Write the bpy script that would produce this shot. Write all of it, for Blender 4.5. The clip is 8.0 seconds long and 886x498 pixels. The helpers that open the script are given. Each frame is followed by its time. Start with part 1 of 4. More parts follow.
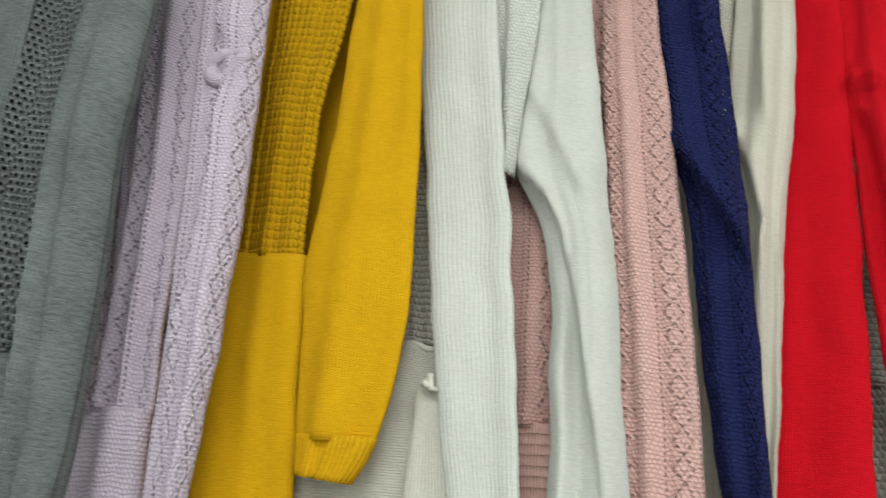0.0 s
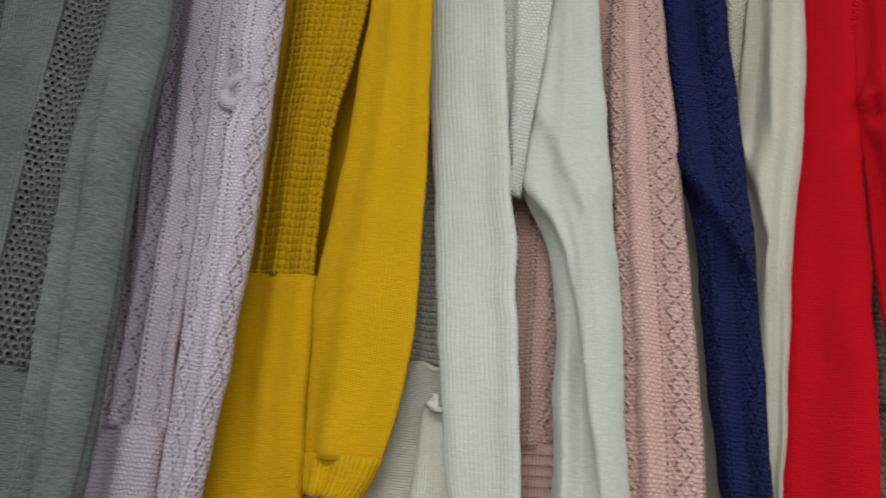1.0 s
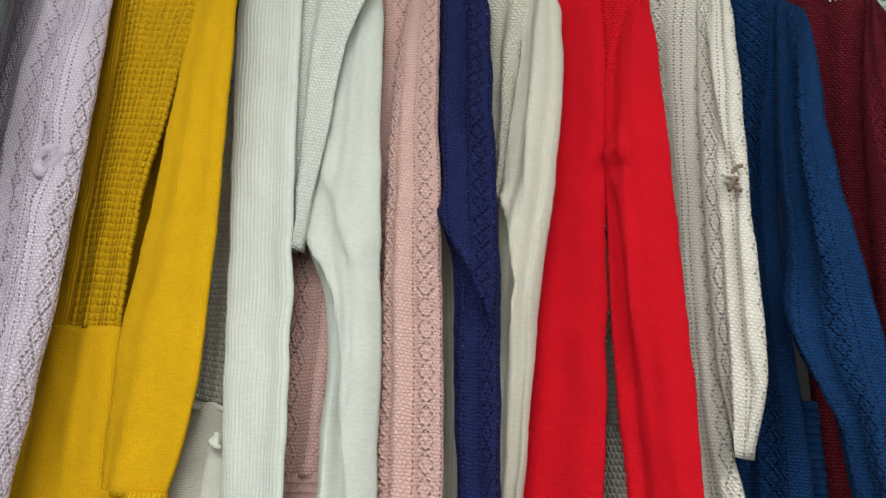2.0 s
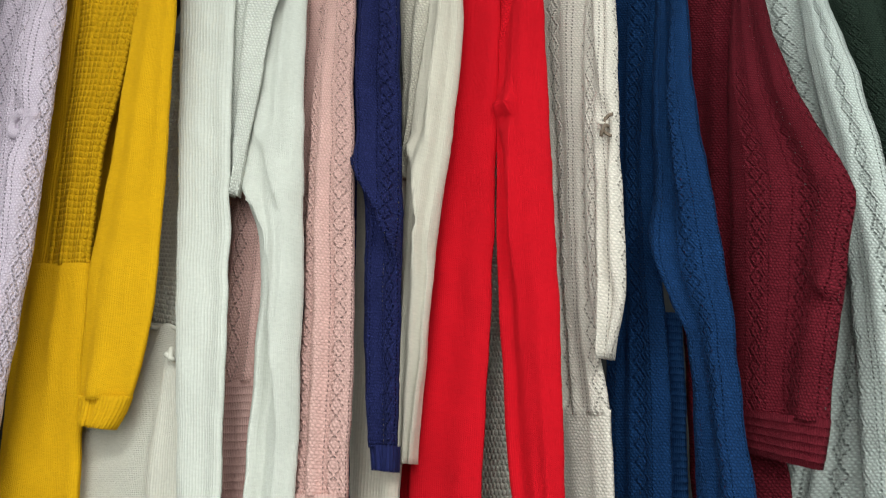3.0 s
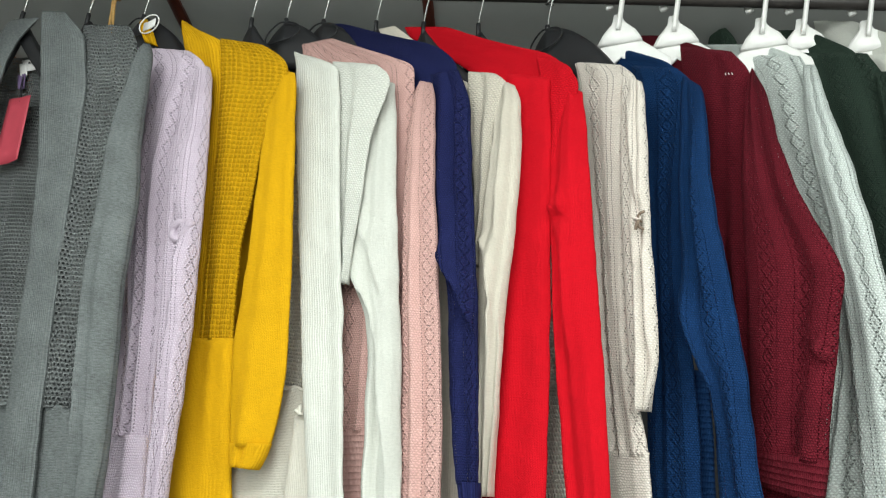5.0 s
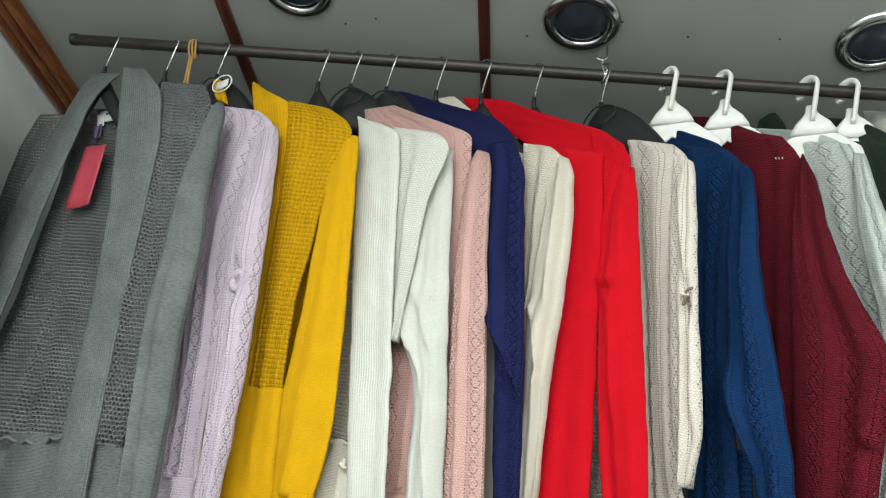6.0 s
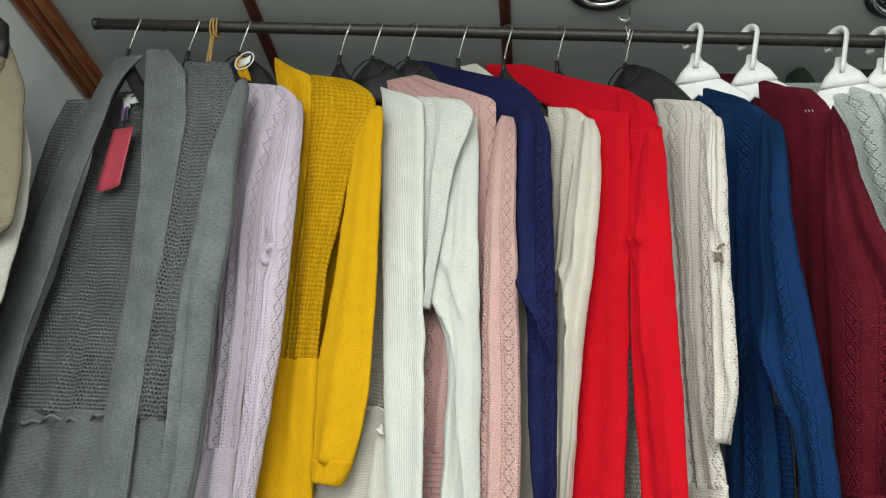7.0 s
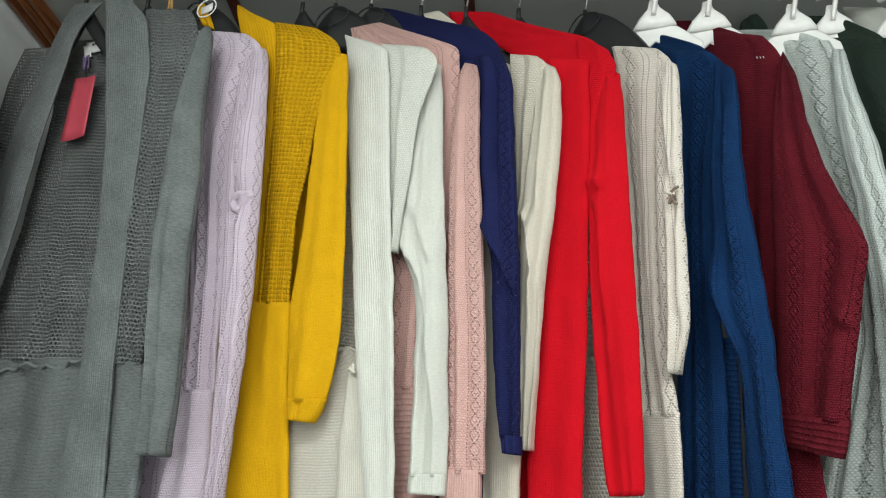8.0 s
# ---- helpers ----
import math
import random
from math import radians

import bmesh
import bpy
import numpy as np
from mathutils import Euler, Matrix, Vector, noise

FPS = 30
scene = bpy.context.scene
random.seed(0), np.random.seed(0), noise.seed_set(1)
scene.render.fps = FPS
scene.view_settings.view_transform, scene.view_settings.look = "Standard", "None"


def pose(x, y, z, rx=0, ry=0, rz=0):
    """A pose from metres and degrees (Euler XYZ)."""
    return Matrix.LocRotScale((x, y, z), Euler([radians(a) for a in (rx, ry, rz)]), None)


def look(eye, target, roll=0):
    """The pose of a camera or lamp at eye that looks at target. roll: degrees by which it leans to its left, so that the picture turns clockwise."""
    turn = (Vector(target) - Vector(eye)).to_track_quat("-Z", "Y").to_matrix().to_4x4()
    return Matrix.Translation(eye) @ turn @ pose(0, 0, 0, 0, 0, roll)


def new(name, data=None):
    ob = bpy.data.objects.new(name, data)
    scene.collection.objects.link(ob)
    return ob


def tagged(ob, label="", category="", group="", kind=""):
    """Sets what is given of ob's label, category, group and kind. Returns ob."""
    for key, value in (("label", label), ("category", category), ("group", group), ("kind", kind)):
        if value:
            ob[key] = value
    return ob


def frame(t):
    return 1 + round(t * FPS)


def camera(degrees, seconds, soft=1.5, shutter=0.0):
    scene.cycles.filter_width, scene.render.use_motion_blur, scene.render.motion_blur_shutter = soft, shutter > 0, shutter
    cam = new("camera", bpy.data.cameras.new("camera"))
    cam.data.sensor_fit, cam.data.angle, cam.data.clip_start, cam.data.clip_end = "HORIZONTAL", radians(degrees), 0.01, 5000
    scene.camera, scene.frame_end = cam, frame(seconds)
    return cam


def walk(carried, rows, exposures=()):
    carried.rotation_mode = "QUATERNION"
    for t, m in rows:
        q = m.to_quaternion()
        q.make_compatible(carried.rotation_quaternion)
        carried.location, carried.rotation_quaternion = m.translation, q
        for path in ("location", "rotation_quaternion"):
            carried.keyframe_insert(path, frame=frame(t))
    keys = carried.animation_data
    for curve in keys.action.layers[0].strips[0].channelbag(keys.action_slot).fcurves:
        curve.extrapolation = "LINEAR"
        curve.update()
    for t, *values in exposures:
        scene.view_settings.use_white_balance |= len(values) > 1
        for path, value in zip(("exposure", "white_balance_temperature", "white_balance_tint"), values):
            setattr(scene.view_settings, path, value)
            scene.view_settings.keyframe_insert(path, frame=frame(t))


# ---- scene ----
cam = camera(58.5, 8.0, soft=1.1, shutter=0.25)
PATH = [
    (0.0, (0.000, 0.004, 1.126), (0.027, 1.745, 1.887), 4.37),
    (0.5, (-0.030, -0.011, 1.122), (-0.132, 1.728, 1.879), 6.43),
    (1.0, (0.020, -0.011, 1.139), (-0.029, 1.729, 1.900), 5.33),
    (1.5, (0.102, -0.041, 1.149), (0.151, 1.677, 1.957), 3.74),
    (2.0, (0.193, -0.101, 1.147), (0.217, 1.624, 1.943), 2.52),
    (2.2, (0.222, -0.130, 1.140), (0.246, 1.586, 1.956), 1.44),
    (3.3, (0.306, -0.268, 1.088), (0.331, 1.541, 1.670), 1.07),
    (3.5, (0.313, -0.285, 1.088), (0.314, 1.531, 1.647), 1.17),
    (4.0, (0.300, -0.338, 1.095), (0.232, 1.474, 1.664), 0.61),
    (4.2, (0.297, -0.363, 1.093), (0.179, 1.435, 1.694), 1.06),
    (5.3, (0.273, -0.499, 1.069), (0.147, 1.324, 1.882), 1.90),
    (5.5, (0.277, -0.498, 1.073), (0.129, 1.304, 1.928), 2.60),
    (6.0, (0.251, -0.515, 1.058), (0.042, 1.260, 1.956), 6.10),
    (6.5, (0.239, -0.510, 1.058), (-0.022, 1.270, 1.933), 6.70),
    (7.0, (0.245, -0.510, 1.040), (-0.023, 1.283, 1.883), 4.80),
    (7.5, (0.247, -0.526, 1.021), (0.020, 1.302, 1.802), 3.40),
    (8.0, (0.245, -0.546, 1.018), (0.071, 1.308, 1.747), 2.80),
]
EXPOSURES = [(0.0, 0.15), (0.5, 0.05), (1.0, -0.30), (1.5, 0.2), (2.0, 0.15), (3.5, 0.4), (4.2, 0.45), (5.5, 0.68), (6.0, 0.52), (6.5, 0.42), (8.0, 0.35)]
walk(cam, [(t, look(eye, target, roll)) for t, eye, target, roll in PATH], EXPOSURES)

# ---- world and lights ----
world = bpy.data.worlds.new("world")
scene.world = world
world.use_nodes = True
world.node_tree.nodes["Background"].inputs["Color"].default_value = (0.9, 0.95, 1.0, 1)
world.node_tree.nodes["Background"].inputs["Strength"].default_value = 0.02


def area_lamp(name, at, target, sx, sy, power, colour):
    data = bpy.data.lights.new(name, "AREA")
    data.shape, data.size, data.size_y, data.energy, data.color = "RECTANGLE", sx, sy, power, colour
    ob = new(name, data)
    ob.matrix_world = look(at, target)
    return ob


# added area light, no such source in view: soft frontal light on the garments
area_lamp("added_front_light", (0.2, -2.62, 1.45), (0.2, 0.0, 1.45), 2.4, 1.7, 40, (0.955, 1.0, 0.97))
# two more added lights, unseen fixtures: brighten from above, left and right
area_lamp("added_overhead_light", (-0.35, -0.95, 2.16), (-0.30, -0.70, 0.0), 0.9, 0.16, 22, (0.955, 1.0, 0.97))
area_lamp("added_overhead_light", (1.2, -0.95, 2.10), (1.1, -0.75, 0.0), 1.3, 0.16, 27, (0.955, 1.0, 0.97))


# ---- materials ----
class X:
    """A socket with arithmetic: every operation adds a Math node."""

    def __init__(self, tree, socket):
        self.t, self.s = tree, socket

    def op(self, kind, other=None, third=None):
        n = self.t.nodes.new("ShaderNodeMath")
        n.operation = kind
        for i, v in enumerate((self, other, third)):
            if isinstance(v, X):
                self.t.links.new(v.s, n.inputs[i])
            elif v is not None:
                n.inputs[i].default_value = v
        return X(self.t, n.outputs[0])

    def __add__(self, o): return self.op("ADD", o)
    def __sub__(self, o): return self.op("SUBTRACT", o)
    def __mul__(self, o): return self.op("MULTIPLY", o)
    def __truediv__(self, o): return self.op("DIVIDE", o)
    def sin(self): return self.op("SINE")
    def abs(self): return self.op("ABSOLUTE")
    def floor(self): return self.op("FLOOR")
    def fract(self): return self.op("FRACT")
    def power(self, o): return self.op("POWER", o)
    def mod(self, o): return self.op("FLOORED_MODULO", o)
    def less(self, o): return self.op("LESS_THAN", o)
    def low(self, o): return self.op("MINIMUM", o)
    def high(self, o): return self.op("MAXIMUM", o)

    def smooth(self, lo, hi):
        n = self.t.nodes.new("ShaderNodeMapRange")
        n.interpolation_type = "SMOOTHSTEP"
        self.t.links.new(self.s, n.inputs[0])
        n.inputs[1].default_value, n.inputs[2].default_value = lo, hi
        return X(self.t, n.outputs[0])


def begin(name, rough=0.8, metal=0.0):
    m = bpy.data.materials.new(name)
    m.use_nodes = True
    t = m.node_tree
    b = t.nodes["Principled BSDF"]
    b.inputs["Roughness"].default_value, b.inputs["Metallic"].default_value = rough, metal
    return m, t, b


def noise_of(t, vector, scale, detail=3.0, rough=0.55):
    n = t.nodes.new("ShaderNodeTexNoise")
    n.inputs["Scale"].default_value, n.inputs["Detail"].default_value, n.inputs["Roughness"].default_value = scale, detail, rough
    t.links.new(vector, n.inputs["Vector"])
    return X(t, n.outputs["Fac"])


def tint(t, b, colour, fac, lo, hi):
    """Base colour times a value between lo and hi, by fac."""
    n = t.nodes.new("ShaderNodeMix")
    n.data_type = "RGBA"
    n.inputs[6].default_value = (*[c * lo for c in colour], 1)
    n.inputs[7].default_value = (*[min(1, c * hi) for c in colour], 1)
    t.links.new(fac.s, n.inputs[0])
    t.links.new(n.outputs[2], b.inputs["Base Color"])


def relief(t, b, height, distance, strength=1.0):
    n = t.nodes.new("ShaderNodeBump")
    n.inputs["Strength"].default_value, n.inputs["Distance"].default_value = strength, distance
    t.links.new(height.s, n.inputs["Height"])
    t.links.new(n.outputs[0], b.inputs["Normal"])


PI = math.pi


def knit(name, colour, kind, size=1.0, marl=0.12, open_=0.6):
    """A knitted fabric on UVs in metres; kind names the stitch. Openwork stitches are really open."""
    m, t, b = begin(name, 0.92)
    b.inputs["Sheen Weight"].default_value = 0.22 if max(colour) > 0.25 else 0.04
    b.inputs["Sheen Roughness"].default_value = 0.5
    b.inputs["Sheen Tint"].default_value = (*colour, 1)
    b.inputs["Specular IOR Level"].default_value = 0.12
    tc = t.nodes.new("ShaderNodeTexCoord")
    sep = t.nodes.new("ShaderNodeSeparateXYZ")
    uv = t.nodes.new("ShaderNodeVectorMath")
    uv.operation = "ADD"
    wob = t.nodes.new("ShaderNodeTexNoise")
    wob.inputs["Scale"].default_value = 30
    sc = t.nodes.new("ShaderNodeVectorMath")
    sc.operation = "SCALE"
    sc.inputs["Scale"].default_value = 0.0013
    t.links.new(tc.outputs["UV"], wob.inputs["Vector"])
    t.links.new(wob.outputs["Color"], sc.inputs[0])
    t.links.new(tc.outputs["UV"], uv.inputs[0])
    t.links.new(sc.outputs[0], uv.inputs[1])
    t.links.new(uv.outputs[0], sep.inputs[0])
    u, v = X(t, sep.outputs[0]) / size, X(t, sep.outputs[1]) / size
    fine_n = noise_of(t, tc.outputs["UV"], 900, 2)
    wide_n = noise_of(t, tc.outputs["UV"], 14, 4)
    # uneven yarn: short streaks along the rows
    mp = t.nodes.new("ShaderNodeMapping")
    mp.inputs["Scale"].default_value = (1.0, 4.5, 1.0)
    t.links.new(tc.outputs["UV"], mp.inputs[0])
    streak = noise_of(t, mp.outputs[0], 110, 3, 0.6)
    # one stitch: a slanted V, about 2.4 by 2 mm
    side = ((u / 0.0048).fract() - 0.5).abs()
    stitch = (((v / 0.0021) + side * 1.6).fract() - 0.5).abs() * 1.2
    column = ((u / 0.0024) * PI).sin().abs()
    fine = stitch * 0.6 + column * 0.4
    hole = lumps = None
    wander = (noise_of(t, tc.outputs["UV"], 75, 2) - 0.5) * 0.007
    depth = 0.0007
    if kind == "plain":
        h = fine * 0.6 + streak * 0.5
        depth = 0.0010
    elif kind == "fine":
        h = ((v / 0.0022) * PI).sin().abs() * 0.35 + column * 0.25 + streak * 0.5
        depth = 0.0010
    elif kind == "rib":
        rib = ((u / 0.0040) * PI).sin().abs().power(0.6)
        h = rib * 0.7 + stitch * 0.3 + streak * 0.4
        depth = 0.0010
    elif kind == "hrib":
        h = ((v / 0.0085) * PI).sin().abs().power(0.6) + column * 0.35
        depth = 0.0014
    elif kind in ("waffle", "mesh", "net"):
        cu, cv, ru, rv = {"waffle": (0.0074, 0.0080, 0.30, 0.32), "mesh": (0.0072, 0.0078, 0.36, 0.32), "net": (0.0056, 0.0064, 0.27, 0.3)}[kind]
        row = (v / cv).floor()
        shift = row.mod(2.0) * (0.0 if kind == "waffle" else 0.5)
        fu = ((u / cu + shift).fract() - 0.5) / ru
        fv = ((v / cv).fract() - 0.5) / rv
        d = (fu * fu + fv * fv).power(0.5)
        d = d + (fine_n - 0.5) * 0.35
        hole = d.less(0.85)
        h = d.smooth(0.7, 2.0) + fine * 0.25
        depth = 0.0023 if kind == "waffle" else 0.0034
    elif kind == "moss":
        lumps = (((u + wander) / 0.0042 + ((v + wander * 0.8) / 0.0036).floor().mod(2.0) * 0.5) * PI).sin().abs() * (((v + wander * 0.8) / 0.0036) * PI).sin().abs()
        h = lumps * 0.75 + fine * 0.2
        depth = 0.0011
    else:
        # lace: wide panels of eyelet diamonds; cable: narrow diamond chains between fields of moss stitch
        lace = kind == "lace"
        pitch, rise, swing = (0.046, 0.029, 0.30) if lace else (0.052, 0.020, 0.30)
        ripple = (noise_of(t, tc.outputs["UV"], 22, 2) - 0.5) * 0.3
        pu = ((u / pitch + ripple * 0.2).fract() - 0.5).abs() * 2.0
        tri = ((v / rise + ripple).fract() - 0.5).abs() * 2.0
        zig = (pu - tri * swing).abs()
        edge = (pu - (0.86 if lace else 0.56)).abs()
        dots = ((v / 0.0052).fract() - 0.5).abs() * 2.0
        near = zig.low(edge * 1.3)
        eye = near * (9.0 if lace else 11.0) + dots * dots
        hole = (eye + (fine_n - 0.5) * 0.4).less(0.46)
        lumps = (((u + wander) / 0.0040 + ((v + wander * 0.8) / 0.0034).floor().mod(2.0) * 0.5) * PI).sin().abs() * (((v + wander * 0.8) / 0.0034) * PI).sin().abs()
        cord = (zig - 0.13).abs().smooth(0.12, 0.0)
        h = lumps * 0.40 + cord * (0.40 if lace else 0.5) + eye.smooth(0.1, 0.9) * 0.25 + fine * 0.18
        depth = 0.0015 if lace else 0.0016
    fac = (fine_n * 0.35 + streak * 0.4 + wide_n * 0.25).smooth(0.30, 0.70)
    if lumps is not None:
        # raised loops paler, strands between darker: loop sheen and stitch shade in the colour
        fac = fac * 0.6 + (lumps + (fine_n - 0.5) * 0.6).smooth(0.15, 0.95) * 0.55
        # marl here also scales that painted stitch contrast
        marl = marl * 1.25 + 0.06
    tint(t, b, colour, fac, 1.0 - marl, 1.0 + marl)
    relief(t, b, h + (fine_n - 0.5) * 0.25, depth * size * (2.0 if max(colour) < 0.2 else 0.8 if kind == "rib" and min(colour) > 0.4 else 1.1 if min(colour) > 0.5 else 1.5))
    if hole is not None:
        t.links.new((hole * (-open_) + 1.0).s, b.inputs["Alpha"])
    return m


def plain_mat(name, colour, rough, metal=0.0, vary=0.08, scale=40, bump=0.0):
    m, t, b = begin(name, rough, metal)
    tc = t.nodes.new("ShaderNodeTexCoord")
    n = noise_of(t, tc.outputs["Object"], scale, 5)
    tint(t, b, colour, n.smooth(0.25, 0.75), 1 - vary, 1 + vary)
    if bump:
        relief(t, b, n, bump)
    return m


def wood_mat(name, light, dark):
    m, t, b = begin(name, 0.38)
    b.inputs["Coat Weight"].default_value = 0.3
    tc = t.nodes.new("ShaderNodeTexCoord")
    mp = t.nodes.new("ShaderNodeMapping")
    mp.inputs["Scale"].default_value = (60, 4, 60)
    t.links.new(tc.outputs["Object"], mp.inputs[0])
    g = noise_of(t, mp.outputs[0], 1.6, 6, 0.6)
    n = t.nodes.new("ShaderNodeMix")
    n.data_type = "RGBA"
    n.inputs[6].default_value, n.inputs[7].default_value = (*dark, 1), (*light, 1)
    t.links.new(g.smooth(0.3, 0.7).s, n.inputs[0])
    t.links.new(n.outputs[2], b.inputs["Base Color"])
    relief(t, b, g, 0.0006)
    return m


COLOURS = {
    "grey": (0.142, 0.157, 0.156), "pewter": (0.215, 0.232, 0.230), "lilac": (0.53, 0.45, 0.53), "yellow": (0.60, 0.325, 0.005), "cream": (0.52, 0.50, 0.435),
    "white": (0.545, 0.555, 0.505), "pink": (0.58, 0.36, 0.325), "navy": (0.013, 0.017, 0.076), "beige": (0.55, 0.51, 0.43),
    "red": (0.52, 0.004, 0.012), "ivory": (0.63, 0.58, 0.515), "blue": (0.006, 0.032, 0.105), "maroon": (0.118, 0.009, 0.017),
    "light": (0.52, 0.57, 0.54), "green": (0.028, 0.046, 0.034), "tan": (0.26, 0.22, 0.15),
}
KNITS = {}


def cloth(key):
    """The fabric called colour_stitch, made once."""
    if key not in KNITS:
        colour, kind = key.split("_")
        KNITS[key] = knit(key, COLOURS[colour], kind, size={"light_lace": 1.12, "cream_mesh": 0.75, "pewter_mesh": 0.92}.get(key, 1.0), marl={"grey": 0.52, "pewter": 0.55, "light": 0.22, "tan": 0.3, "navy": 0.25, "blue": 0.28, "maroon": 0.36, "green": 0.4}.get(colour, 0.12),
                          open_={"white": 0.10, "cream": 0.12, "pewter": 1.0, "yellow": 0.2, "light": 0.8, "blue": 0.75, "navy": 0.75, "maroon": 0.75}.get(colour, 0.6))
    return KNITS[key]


black_metal = plain_mat("black painted steel", (0.028, 0.024, 0.022), 0.42, 0.0, 0.3, 60)
chrome = plain_mat("bright steel wire", (0.72, 0.72, 0.70), 0.22, 1.0, 0.1, 80)
black_plastic = plain_mat("black plastic", (0.007, 0.0075, 0.009), 0.55, 0.0, 0.2, 50)
white_plastic = plain_mat("white plastic", (0.82, 0.82, 0.79), 0.35, 0.0, 0.04, 50)
wood_red = wood_mat("red stained wood", (0.115, 0.028, 0.016), (0.045, 0.011, 0.007))
wood_brown = wood_mat("varnished brown wood", (0.34, 0.115, 0.032), (0.13, 0.036, 0.012))
wall_paint = plain_mat("white wall paint", (0.76, 0.80, 0.79), 0.7, 0.0, 0.07, 5, 0.002)
# back wall colour: near-black stands for the deep shade between the garments
gap_shade = plain_mat("near-black gap shade", (0.035, 0.036, 0.036), 0.8, 0.0, 0.1, 6, 0.001)
ceiling_paint = plain_mat("grey ceiling panel", (0.375, 0.388, 0.37), 0.30, 0.0, 0.06, 4, 0.0008)
floor_mat = plain_mat("worn grey floor", (0.16, 0.15, 0.14), 0.5, 0.0, 0.15, 7, 0.0005)
lamp_chrome = plain_mat("lamp chrome", (0.55, 0.56, 0.56), 0.16, 1.0, 0.05, 30)
dark_glass = plain_mat("dark lamp lens", (0.035, 0.042, 0.055), 0.12, 0.0, 0.2, 20)
tag_card = plain_mat("red card", (0.44, 0.050, 0.075), 0.6, 0.0, 0.05, 60)
label_cloth = plain_mat("white woven label", (0.72, 0.72, 0.70), 0.8, 0.0, 0.06, 300)
string_mat = plain_mat("tan twine", (0.42, 0.25, 0.08), 0.85, 0.0, 0.3, 400, 0.001)
purple_mat = plain_mat("purple woven label", (0.16, 0.11, 0.22), 0.8, 0.0, 0.1, 300)
brown_yarn = plain_mat("brown yarn", (0.20, 0.15, 0.11), 0.9, 0.0, 0.4, 500, 0.001)


# ---- mesh helpers ----
def mesh_of(name, verts, faces, material, uvs=None, smooth=True):
    me = bpy.data.meshes.new(name)
    me.from_pydata(verts, [], faces)
    me.materials.append(material)
    if smooth:
        me.polygons.foreach_set("use_smooth", [True] * len(me.polygons))
    if uvs is not None:
        layer = me.uv_layers.new(name="UVMap")
        idx = np.zeros(len(me.loops), dtype=np.int32)
        me.loops.foreach_get("vertex_index", idx)
        layer.data.foreach_set("uv", np.asarray(uvs, dtype=np.float32)[idx].ravel())
    me.update()
    return me


def part_mesh(name, me, parent, label=""):
    ob = new(name, me)
    ob.parent = parent
    return tagged(ob, label)


def part(name, bm, material, parent, label="", smooth=True):
    me = bpy.data.meshes.new(name)
    bm.to_mesh(me)
    bm.free()
    me.materials.append(material)
    if smooth:
        me.polygons.foreach_set("use_smooth", [True] * len(me.polygons))
    ob = new(name, me)
    ob.parent = parent
    return tagged(ob, label)


def box(bm, x0, x1, y0, y1, z0, z1, bevel=0.0):
    r = bmesh.ops.create_cube(bm, size=1.0, matrix=Matrix.LocRotScale(((x0 + x1) / 2, (y0 + y1) / 2, (z0 + z1) / 2), None, (x1 - x0, y1 - y0, z1 - z0)))
    if bevel:
        es = list({e for v in r["verts"] for e in v.link_edges})
        bmesh.ops.bevel(bm, geom=es, offset=bevel, segments=2, affect="EDGES", profile=0.6)


def tube(bm, points, radius, sides=8, flat=1.0):
    """A round bar along points, closed at both ends; flat squeezes it across."""
    pts = [Vector(p) for p in points]
    rings, side = [], None
    for i, p in enumerate(pts):
        d = (pts[min(i + 1, len(pts) - 1)] - pts[max(i - 1, 0)]).normalized()
        if side is None:
            side = d.cross(Vector((0, 1, 0)) if abs(d.y) < 0.9 else Vector((1, 0, 0))).normalized()
        side = (side - d * side.dot(d)).normalized()
        up = d.cross(side)
        rings.append([bm.verts.new(p + radius * (math.cos(a) * side + flat * math.sin(a) * up)) for a in [2 * PI * k / sides for k in range(sides)]])
    for a, b in zip(rings, rings[1:]):
        for k in range(sides):
            bm.faces.new((a[k], a[(k + 1) % sides], b[(k + 1) % sides], b[k]))
    bm.faces.new(rings[0][::-1])
    bm.faces.new(rings[-1])


def curve_through(keys, steps):
    """Evenly spaced values along rows of keys, rounded at the corners."""
    k = np.array(keys, dtype=float)
    d = np.concatenate([[0], np.cumsum(np.abs(np.diff((k[:, 0] + k[:, 2]) / 2)) + 1e-4)])
    at = np.linspace(0, d[-1], steps)
    out = np.stack([np.interp(at, d, k[:, i]) for i in range(k.shape[1])], 1)
    for _ in range(3):
        out[1:-1] = (out[:-2] + 2 * out[1:-1] + out[2:]) / 4
    return out


def lap(s, z, high, line):
    """How far the cloth stands out at (s, z) beside a crease: steep on one side of the line, fading slowly on the other, none at its ends."""
    best, side, along = 9.0, 1.0, 0.0
    n = len(line) - 1
    for i in range(n):
        (a, b), (c, d) = line[i], line[i + 1]
        ds, dz = c - a, d - b
        f = max(0.0, min(1.0, ((s - a) * ds + (z - b) * dz) / (ds * ds + dz * dz)))
        ps, pz = s - a - f * ds, z - b - f * dz
        far = math.hypot(ps, pz)
        if far < best:
            best, side, along = far, ds * pz - dz * ps, (i + f) / n
    fade = min(1.0, 5 * along + 0.1, 5 * (1 - along) + 0.1)
    if side > 0:
        return high * fade * math.exp(-best / 0.022)
    return high * fade * (1.5 * math.exp(-best / 0.0035) - 0.5 * math.exp(-best / 0.016))


